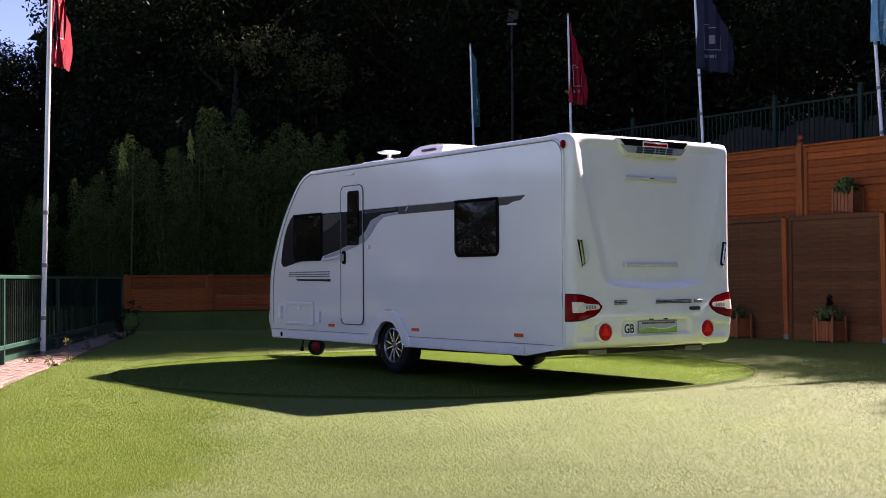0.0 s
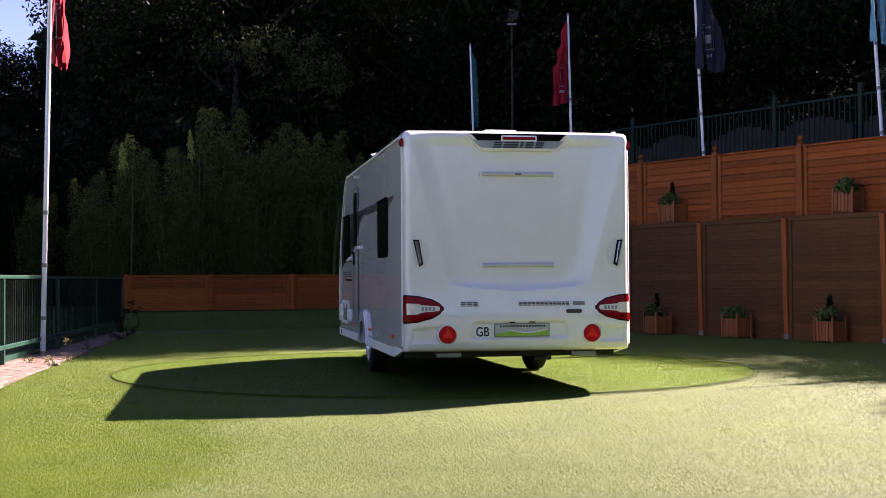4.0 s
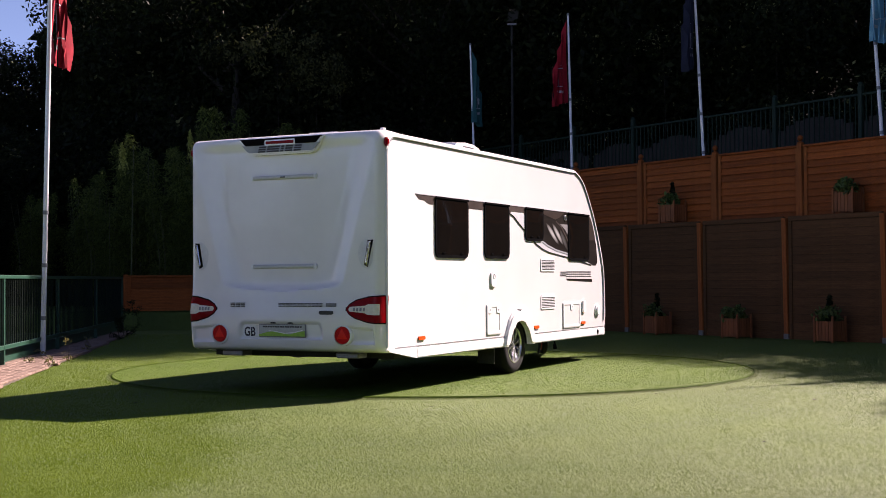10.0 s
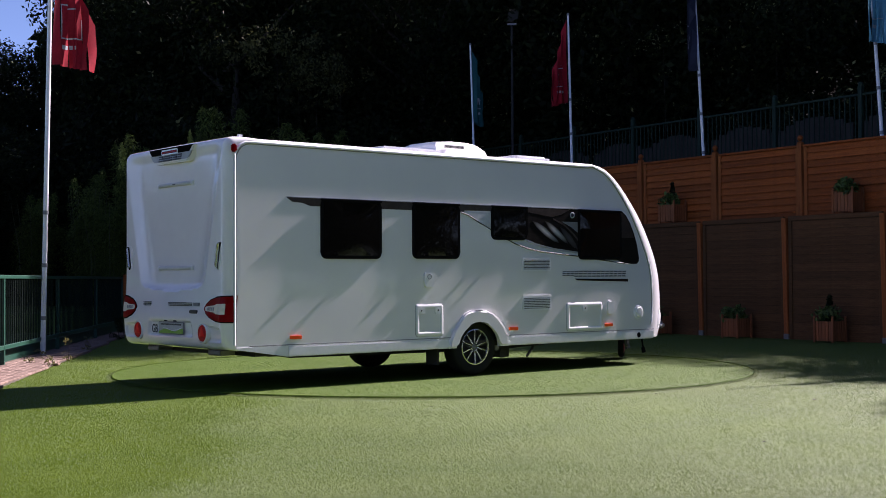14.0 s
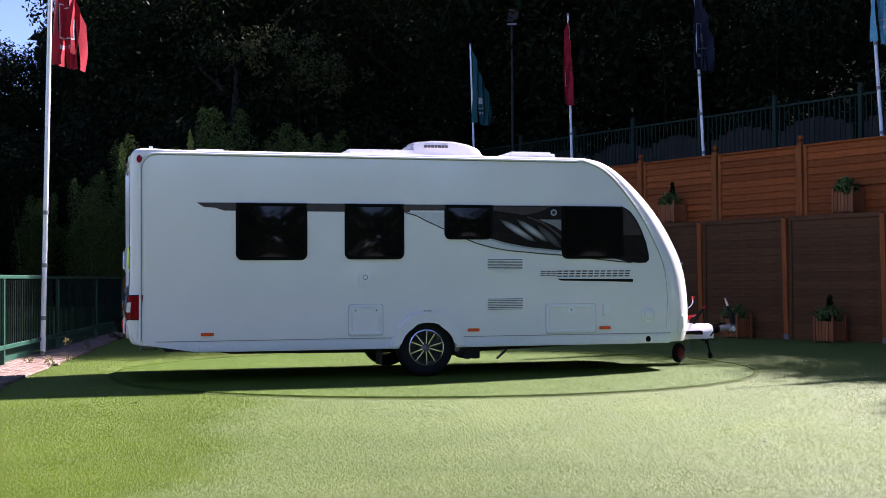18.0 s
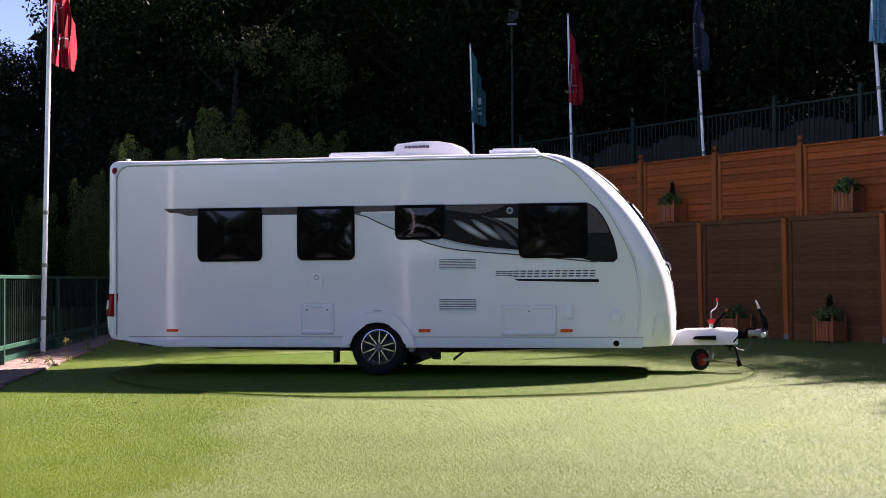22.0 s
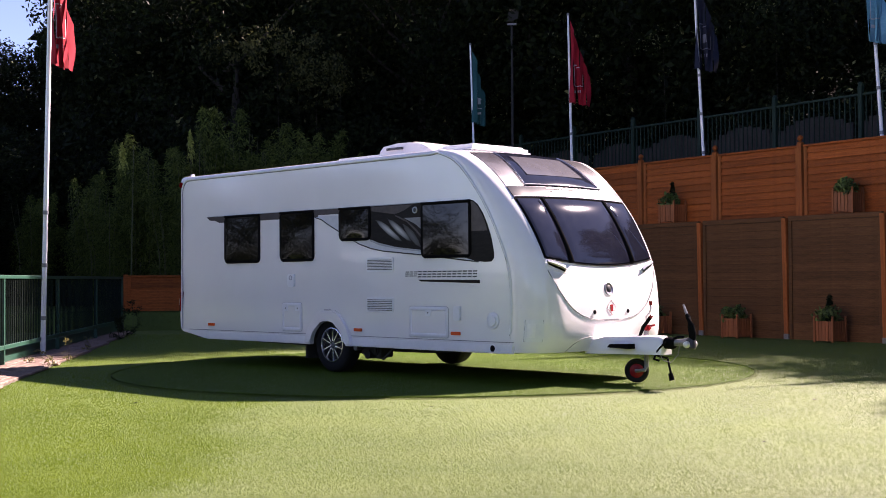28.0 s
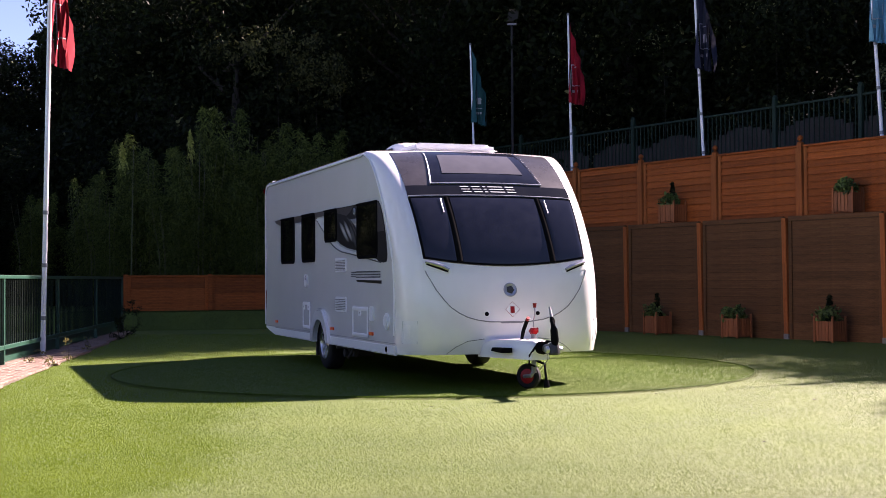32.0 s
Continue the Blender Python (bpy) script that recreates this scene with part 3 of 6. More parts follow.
def build_railing():
    """Dark green railing on the terrace, with weathered panels behind it."""
    x, y = wall_point(K0 - 1, 2.2)
    top = thing("terrace_railing", (x, y, 3.3), "dark green steel railing on the terrace above the fence", "railing", rz=WALL_TURN)
    n = K1 - K0 + 3
    post = box_mesh("railing_post", GREENDARK, -0.045, 0.045, -0.045, 0.045, -0.2, 1.5, bevel=0.01)
    rail = box_mesh("rail", GREENDARK, 0, BAY, -0.02, 0.02, -0.02, 0.02)
    bar = box_mesh("bar", GREENDARK, -0.011, 0.011, -0.011, 0.011, 0, 1.12, bevel=0.003)
    bm = lathe([(0.05, 0), (0.05, 0.03), (0.03, 0.06), (0, 0.07)], 10)
    knob = bpy.data.meshes.new("post_cap")
    bm.to_mesh(knob)
    bm.free()
    knob.materials.append(GREENDARK)
    for i in range(n):
        piece("railing_post", post, top, (i * BAY, 0, 0))
        piece("post_cap", knob, top, (i * BAY, 0, 1.5))
        for z in (0.22, 1.32):
            piece("rail", rail, top, (i * BAY, 0, z))
        for j in range(1, 17):
            piece("bar", bar, top, (i * BAY + j * BAY / 17, 0, 0.2))
    for i in range(n + 1):
        x, y = wall_point(K0 - 2 + i * 0.95, 3.0 + 0.1 * (i % 2))
        pan = thing("board_panel", (x, y, 3.45), "dark weathered board panel with a bowed top edge", "fence panel", "panels behind the railing", WALL_TURN)
        for j in range(8):
            u = (j + 0.5) / 8
            h = 0.72 + 0.26 * math.sin(math.pi * u)
            part("slat", a_box(j * 0.245, j * 0.245 + 0.238, 0, 0.025, -0.2, h, bevel=0.004), GREYPANEL, pan, smooth=False)


def build_low_fence():
    """Low orange panels on a turfed bank at the yard's far end."""
    ang = math.atan2(0.264, 0.964)
    step = 1.92
    bank = []
    for i, (off, z) in enumerate(((-0.55, GROUND - 0.01), (-0.42, 0.2), (-0.3, 0.385), (0.4, 0.39), (3.0, 0.5))):
        bank.append([(-7.6 + 0.964 * s - 0.264 * off, 29.45 + 0.264 * s + 0.964 * off, z) for s in (-8, -3, 0.0, 2, 4, 6, 8.6)])
    tagged(part("turf_bank", sheet(bank), TURF, label="low bank covered with artificial turf"), category="bank", kind="structure")
    rng = np.random.default_rng(15)
    u, off = rng.uniform(-1.0, 8.6, 40000), rng.uniform(-0.55, 0.3, 40000)
    zz = np.interp(off, [-0.55, -0.42, -0.3, 0.4], [GROUND - 0.01, 0.2, 0.385, 0.39])
    tagged(soup("bank_pile", blades(rng, -7.6 + 0.964 * u - 0.264 * off, 29.45 + 0.264 * u + 0.964 * off, zz, 0.03, 0.018, 0.6).reshape(-1, 3), 3, BANKPILE_SHADED),
           "short green pile of the turfed bank, shade put into its colour", "grass", kind="stuff")
    fence = thing("low_fence", (-7.32, 29.5, 0.385), "low fence of orange-stained lapped board panels on a turf bank", "fence", rz=ang)
    plank = bpy.data.meshes.new("plank")
    plank.from_pydata([(0.1, 0.012, 0), (step - 0.1, 0.012, 0), (step - 0.1, 0.035, 0.15), (0.1, 0.035, 0.15), (0.1, 0.045, 0.15), (step - 0.1, 0.045, 0.15),
                       (step - 0.1, 0.03, 0), (0.1, 0.03, 0)], [], [(0, 1, 2, 3), (3, 2, 5, 4), (4, 5, 6, 7), (7, 6, 1, 0), (1, 6, 5, 2), (0, 3, 4, 7)])
    plank.materials.append(WOOD_ORANGE)
    stile = box_mesh("stile", WOOD_ORANGE, 0, 0.07, -0.012, 0.03, 0.0, 0.82)
    cap = box_mesh("capping_rail", WOOD_ORANGE, 0.05, step - 0.05, -0.025, 0.06, 0.81, 0.85)
    post = box_mesh("post", WOOD_ORANGE, -0.05, 0.05, -0.05, 0.05, -0.1, 0.87)
    for i in range(5):
        for j in range(6):
            piece("plank", plank, fence, (i * step, 0, 0.02 + j * 0.132))
        piece("stile", stile, fence, (i * step + 0.05, 0, 0))
        piece("stile", stile, fence, (i * step + step - 0.12, 0, 0))
        piece("capping_rail", cap, fence, (i * step, 0, 0))
    for i in range(6):
        piece("post", post, fence, (i * step, 0, 0))


def build_green_railing():
    """Green railing along the path on the other side."""
    x0, y0, x1, y1 = -5.40, 12.9, -7.06, 28.1
    length = math.hypot(x1 - x0, y1 - y0)
    ang = math.atan2(y1 - y0, x1 - x0)
    top = thing("green_railing", (x0, y0, GROUND), "bright green painted steel railing beside the paved path", "railing", rz=ang)
    bays = 4
    step = length / bays
    post = box_mesh("railing_post", GREENPAINT, -0.03, 0.03, -0.03, 0.03, 0, 1.2, bevel=0.004)
    rail = box_mesh("rail", GREENPAINT, 0, step, -0.03, 0.03, -0.025, 0.025)
    low = box_mesh("low_rail", GREENPAINT, 0, step, -0.025, 0.025, -0.03, 0.03)
    kick = box_mesh("kick_board", GREENPAINT, 0, step, 0.09, 0.11, 0.02, 0.20)
    bar = box_mesh("bar", BARBLACK, -0.007, 0.007, -0.007, 0.007, 0.27, 1.18, bevel=0.002)
    for i in range(bays):
        piece("railing_post", post, top, (i * step + 0.28, 0, 0))
        piece("rail", rail, top, (i * step, 0, 1.2))
        piece("low_rail", low, top, (i * step, 0, 0.26))
        piece("kick_board", kick, top, (i * step, 0, 0))
        k = int(step / 0.11)
        for j in range(1, k):
            piece("bar", bar, top, (i * step + j * step / k, 0, 0))
    part("railing_post", a_box(length - 0.06, length, -0.03, 0.03, 0, 1.2), GREENPAINT, top)


def build_path():
    """Clay pavers in rows between the railing and the turf."""
    ang = math.atan2(15.2, -1.66)
    top = thing("paved_path", (-5.37, 12.6, GROUND), "strip of pinkish clay pavers with weeds in its joints", "path", rz=ang, kind="structure")
    edge = lambda a: float(np.interp(a, [-1.8, 1, 4.77, 7.18, 10.57, 15.04, 16], [-0.86, -0.75, -0.63, -0.58, -0.44, -0.25, -0.2]))
    bed = [(a, edge(a)) for a in np.linspace(-1.8, 15.6, 12)] + [(15.6, 0.12), (-1.8, 0.12)]
    part("bed", prism(bed, "xy", 0.001, 0.014), SAND, top, smooth=False)
    rng = random.Random(4)
    me = box_mesh("paver", PAVER, -0.098, 0.098, -0.048, 0.048, 0.0, 0.03, bevel=0.006)
    rest = bmesh.new()
    for i in range(-9, 77):
        for j in range(10):
            px, py = i * 0.204 + (0.102 if j % 2 else 0), 0.06 - j * 0.102
            if py < edge(px) + rng.uniform(-0.03, 0.03):
                continue
            if i < 30:
                p = piece("paver", me, top, (px, py, rng.uniform(0.004, 0.009)), rng.uniform(-0.02, 0.02))
            else:
                box(rest, px - 0.098, px + 0.098, py - 0.048, py + 0.048, 0.0, 0.03 + rng.uniform(0.003, 0.009))
    tagged(part("far_pavers", rest, PAVER, top, smooth=False), kind="stuff")


# ---- woods ----
def crown_mesh(name, seed, tall, wide, clumps, count, size, mat, low=0.25, slim=0.45):
    rng = np.random.default_rng(seed)
    a = rng.uniform(0, 2 * math.pi, clumps)
    u = rng.random(clumps)
    z = tall * (low + (1 - low) * u)
    shape = np.sqrt(np.clip(1 - ((u - 0.42) / 0.62) ** 2, 0.05, 1))
    r = wide * shape * np.sqrt(rng.uniform(0.1, 1.0, clumps)) * rng.uniform(0.75, 1.15, clumps)
    c = np.stack([r * np.cos(a), r * np.sin(a), z], 1)
    q = leaves(rng, c, wide * 0.30, count, size, slim=slim)
    verts = q.reshape(-1, 3).astype(np.float32)
    me = bpy.data.meshes.new(name)
    k = len(verts) // 4
    me.vertices.add(len(verts))
    me.vertices.foreach_set("co", verts.ravel())
    me.loops.add(k * 4)
    me.loops.foreach_set("vertex_index", np.arange(k * 4, dtype=np.int32))
    me.polygons.add(k)
    me.polygons.foreach_set("loop_start", np.arange(0, k * 4, 4, dtype=np.int32))
    me.polygons.foreach_set("loop_total", np.full(k, 4, dtype=np.int32))
    me.update(calc_edges=True)
    me.materials.append(mat)
    return me


def trunk_mesh(seed, tall, girth):
    rng = random.Random(seed)
    bm = bmesh.new()
    pts = [(rng.uniform(-0.15, 0.15) * i, rng.uniform(-0.15, 0.15) * i, tall * 0.8 * i / 5) for i in range(6)]
    tube(pts, [girth * (1 - 0.16 * i) for i in range(6)], 9, bm)
    for i in range(7):
        z = tall * rng.uniform(0.3, 0.7)
        a = rng.uniform(0, 6.28)
        l = tall * rng.uniform(0.14, 0.26)
        p = Vector((0, 0, z))
        tube([p, p + Vector((math.cos(a) * l * 0.5, math.sin(a) * l * 0.5, l * 0.35)), p + Vector((math.cos(a) * l, math.sin(a) * l, l * 0.8))],
             [girth * 0.4, girth * 0.25, girth * 0.08], 6, bm)
    bmesh.ops.recalc_face_normals(bm, faces=bm.faces[:])
    me = bpy.data.meshes.new("trunk")
    bm.to_mesh(me)
    bm.free()
    me.materials.append(BARK)
    return me


def build_woods():
    kinds = []
    for s, (tall, wide) in enumerate(((12.0, 3.5), (12.0, 3.9), (12.0, 3.3), (12.0, 4.2))):
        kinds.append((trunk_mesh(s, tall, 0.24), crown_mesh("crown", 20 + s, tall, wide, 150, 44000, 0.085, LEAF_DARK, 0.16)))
    # x, y, foot and top of each tree; those flanking the near yard are unseen, added to close it and darken reflections
    spots = [(-18.5, 41, 0.4, 9.0), (-15.2, 39.5, 0.4, 9.2), (-9.3, 40, 0.5, 13), (-6.4, 37.5, 0.6, 12.5), (-3.6, 40, 0.8, 14), (-0.6, 38.0, 1.5, 13), (2.6, 38.5, 3.0, 14.0), (5.4, 36, 3.5, 19.0), (8.2, 34.0, 3.8, 20.5), (10.6, 31.5, 3.8, 12.7), (12.6, 29, 3.8, 12.4), (14.6, 26.2, 3.8, 11.9), (16.6, 23.4, 3.8, 12.75), (17.8, 20.2, 3.8, 13.6), (-11.2, 46, 1, 14), (-8, 47, 1.2, 15), (-4.5, 46.5, 2, 14.1), (0, 46, 4, 16.5), (5, 44, 6, 16.5), (9.5, 41, 6, 17.0), (13.0, 37.5, 6, 24.0), (17, 33, 6, 16.2), (19.5, 28, 6, 15.1), (21.0, 23.5, 5, 14.9), (-20.5, 36, 0.4, 6.0), (15.5, 12, 0, 8.5), (16, 7, 0, 9), (17, 2, 0, 8), (18, -4, 0, 9), (19, -10, 0, 8.5), (21, 9, 0, 10), (22, -1, 0, 10), (-16, 8, 0, 4.2), (-17, 1, 0, 4.6), (-18, -7, 0, 5), (-14.5, 17, 0, 3.6), (-15, 21.5, 0, 4.0), (-14.5, 25.5, 0, 3.8), (-14.0, 29.5, 0, 4.0), (-13.5, 33.5, 0.2, 5.6), (-19, 27, 0, 5), (-14.0, 44, 0.5, 9.4), (-17.5, 45, 0.5, 8.8)]
    rng = random.Random(11)
    for i, (x, y, z, top) in enumerate(spots):
        t = thing("woodland_tree", (x, y, z), "tall broadleaf tree with a dense dark green crown, in shade", "tree", "trees of the wooded slope", rng.uniform(0, 6.28))
        trunk, crown = kinds[i % 4]
        s = (top - z) / 12.9
        w = max(s, 0.8)
        piece("trunk", trunk, t, (0, 0, -0.4), 0, (s, s, s))
        piece("crown", crown, t, (0, 0, 0), 0, (w, w, s))
    # dense undergrowth and far crowns that close the wood
    g = np.random.default_rng(77)
    c = np.stack([g.uniform(-24, 26, 500), g.uniform(44, 52, 500), g.uniform(0, 17, 500)], 1)
    c[:, 2] = np.where(c[:, 0] < -14.8, c[:, 2] * 0.5, c[:, 2])
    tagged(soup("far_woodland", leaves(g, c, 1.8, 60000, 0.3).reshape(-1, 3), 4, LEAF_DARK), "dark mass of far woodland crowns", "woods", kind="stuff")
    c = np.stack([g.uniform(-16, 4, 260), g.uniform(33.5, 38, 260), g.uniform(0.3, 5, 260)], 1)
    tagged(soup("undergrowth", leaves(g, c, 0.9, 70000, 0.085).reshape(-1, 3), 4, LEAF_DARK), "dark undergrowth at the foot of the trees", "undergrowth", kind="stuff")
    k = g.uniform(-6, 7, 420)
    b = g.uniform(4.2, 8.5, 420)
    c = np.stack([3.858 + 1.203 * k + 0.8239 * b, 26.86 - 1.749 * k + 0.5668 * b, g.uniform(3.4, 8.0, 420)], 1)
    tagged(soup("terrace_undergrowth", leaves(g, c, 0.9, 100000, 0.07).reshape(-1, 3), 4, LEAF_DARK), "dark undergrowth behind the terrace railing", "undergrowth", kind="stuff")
    rows = []
    for y, z in ((33.0, 0.2), (38, 1.0), (46, 5.0), (54, 14.0), (62, 22.0), (75, 26.0)):
        rows.append([(x, y, GROUND - 0.02 + z * smooth01((x + 21) / 9)) for x in (-40, -30, -24, -18, -14, -8, 0, 6)])
    tagged(part("wooded_hillside", sheet(rows), EARTH, label="dark earth hillside under the trees"), category="hillside", kind="structure")
    # unseen trees added behind the camera; they close the yard and darken reflections
    far = np.stack([g.uniform(-50, 50, 400), g.uniform(-42, -34, 400), g.uniform(0, 6.5, 400)], 1)
    tagged(soup("unseen_treeline", leaves(g, far, 1.8, 20000, 0.6).reshape(-1, 3), 4, LEAF_DARK), "line of trees added behind the camera, unseen", "trees", kind="stuff")


def build_leaf_glints():
    """Slim trees added to carry painted glints: their pale leaves stand for sunlit foliage."""
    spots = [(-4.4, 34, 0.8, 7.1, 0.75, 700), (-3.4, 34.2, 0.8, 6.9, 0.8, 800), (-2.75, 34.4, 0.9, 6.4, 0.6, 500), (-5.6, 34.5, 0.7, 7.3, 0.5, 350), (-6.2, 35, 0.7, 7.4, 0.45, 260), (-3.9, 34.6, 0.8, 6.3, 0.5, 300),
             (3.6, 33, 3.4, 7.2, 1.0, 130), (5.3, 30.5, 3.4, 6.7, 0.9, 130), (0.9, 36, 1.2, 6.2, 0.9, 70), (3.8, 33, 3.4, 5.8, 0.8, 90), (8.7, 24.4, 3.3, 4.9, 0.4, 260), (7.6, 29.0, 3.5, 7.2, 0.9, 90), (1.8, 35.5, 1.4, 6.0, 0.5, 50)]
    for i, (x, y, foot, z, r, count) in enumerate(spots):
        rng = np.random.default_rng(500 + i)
        t = thing("glint_tree", (x, y, foot), "slim tree added for its pale leaves, which stand for sunlit foliage", "tree", "saplings among the trees")
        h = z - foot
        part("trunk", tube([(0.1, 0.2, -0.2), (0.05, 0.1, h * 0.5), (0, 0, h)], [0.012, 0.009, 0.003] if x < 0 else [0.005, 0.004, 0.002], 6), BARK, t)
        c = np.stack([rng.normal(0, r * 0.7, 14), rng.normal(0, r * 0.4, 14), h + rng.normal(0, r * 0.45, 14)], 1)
        soup("foliage", leaves(rng, c, r * 0.4, count, 0.055 if x < 0 else 0.032, 0.4).reshape(-1, 3), 4, LEAF_LIT if x < 0 else LEAF_GLINT, t, kind="stuff")


def bamboo_mesh(seed, culms, count, size, mat, spread=0.45, low=0.12):
    """Arching culms, each a feathery plume of narrow hanging leaves, one metre high before scaling by height."""
    rng = np.random.default_rng(seed)
    a = rng.uniform(0, 2 * math.pi, culms)
    foot = spread * np.sqrt(rng.random(culms))
    bend = rng.uniform(0.1, 1.0, culms) * spread * 2
    tall = rng.uniform(0.62, 1.0, culms) * 4.0
    tall[0] = 4.0
    pick = rng.integers(0, culms, count)
    u = low + (1 - low) * rng.random(count) ** 0.8
    plume = spread * 1.15 * np.interp(u, [0.1, 0.35, 0.7, 0.92, 1.0], [0.8, 1.0, 0.85, 0.5, 0.12])
    r = foot[pick] + bend[pick] * u ** 2.5
    d = rng.normal(size=(count, 3))
    d /= np.linalg.norm(d, axis=1)[:, None]
    p = np.stack([r * np.cos(a[pick]), r * np.sin(a[pick]), tall[pick] * u - 0.35 * bend[pick] * u ** 3], 1) + d * (plume * np.sqrt(rng.random(count)))[:, None]
    way = d * 0.8 + rng.normal(0, 0.35, (count, 3))
    way[:, 2] -= 0.4
    way /= np.linalg.norm(way, axis=1)[:, None]
    b = np.cross(way, rng.normal(size=(count, 3)))
    b /= np.linalg.norm(b, axis=1)[:, None]
    s = (size * rng.uniform(0.6, 1.4, count))[:, None]
    q = np.stack([p - way * s, p + b * s * 0.17, p + way * s, p - b * s * 0.17], axis=1)
    ob = soup("foliage", q.reshape(-1, 3), 4, mat)
    me = ob.data
    bpy.data.objects.remove(ob)
    return me


def build_shrubs():
    """Tall bamboo behind the low fence, pale clumps among it with sunlight put into their colour."""
    kinds = [bamboo_mesh(51 + k, 13, 26000, 0.05, LEAF_MID) for k in range(4)]
    spots = [(-8.9, 32.0, 3.5), (-8.1, 31.2, 3.1), (-7.2, 31.6, 4.4), (-5.98, 31.3, 4.5), (-5.03, 32.0, 5.15), (-4.3, 32.1, 4.6), (-3.5, 32.6, 4.7), (-2.6, 33.0, 4.3),
             (-1.7, 33.0, 4.0), (-0.8, 33.4, 3.9), (0.3, 33.6, 3.7), (-10.2, 32.0, 3.1), (-11.8, 32.0, 2.8), (-6.5, 30.9, 2.9), (-4.6, 31.4, 3.2), (-3.0, 31.9, 3.0), (-1.2, 32.4, 2.9)]
    for i, (x, y, h) in enumerate(spots):
        t = thing("bamboo", (x, y, 0.4), "tall clump of feathery green bamboo behind the low fence", "bamboo", "bamboo behind the low fence", i * 2.1)
        rng = random.Random(i)
        for _ in range(9):
            a, r = rng.uniform(0, 6.28), rng.uniform(0.1, 0.45)
            part("stem", tube([(r * math.cos(a), r * math.sin(a), -0.1), (1.1 * r * math.cos(a), 1.1 * r * math.sin(a), h * 0.45), (1.7 * r * math.cos(a), 1.7 * r * math.sin(a), h * 0.85)],
                 [0.016, 0.012, 0.004], 5), CULM, t)
        piece("foliage", kinds[i % 4], t, (0, 0, 0), 0, (h / 4.2, h / 4.2, h / 4.0))
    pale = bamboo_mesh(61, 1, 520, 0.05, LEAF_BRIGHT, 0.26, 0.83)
    for x, y, h, w, label in ((-7.42, 30.4, 4.15, 0.7, "slim clump of yellow-green bamboo, sunlight put into its colour"), (-5.93, 30.9, 4.5, 0.55, "thin clump of yellow-green bamboo, sunlight put into its colour")):
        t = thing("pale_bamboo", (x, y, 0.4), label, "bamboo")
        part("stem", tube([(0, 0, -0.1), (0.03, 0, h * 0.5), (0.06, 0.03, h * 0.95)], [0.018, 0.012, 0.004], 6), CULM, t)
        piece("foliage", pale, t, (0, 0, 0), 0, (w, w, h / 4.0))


# ---- flagpoles and flags ----
POLES = [  # x, y, foot, top, lean in degrees, radius, label of the flag, cloth, its top, height, width
    (-6.07, 19.4, GROUND, 7.6, 1.1, 0.04, "red flag with a faded emblem, hanging limp from its pole", FLAG_RED, 6.45, 2.05, 0.75),
    (0.90, 32.6, 0.9, 7.08, -1.6, 0.03, "teal flag with a pale round emblem, hanging from its pole", FLAG_TEAL, 6.95, 1.85, 0.72),
    (3.03, 29.8, 3.1, 7.25, -1.0, 0.032, "red flag with pale lettering marks, hanging from its pole", FLAG_RED, 7.15, 1.95, 0.70),
    (5.40, 26.3, 3.1, 7.9, -2.5, 0.032, "navy flag with a pale square emblem, stirring on its pole", FLAG_NAVY, 7.45, 2.05, 0.82),
    (7.88, 22.8, 3.1, 7.9, -3.2, 0.034, "pale blue flag hanging limp from its pole", FLAG_SKY, 7.25, 1.95, 0.72),
    (10.33, 18.78, 3.1, 7.9, 0.0, 0.034, "pale blue flag stirring on its pole over the wall", FLAG_SKY, 7.3, 1.9, 0.72),
]
STRIPS = 6
FLAGS = []


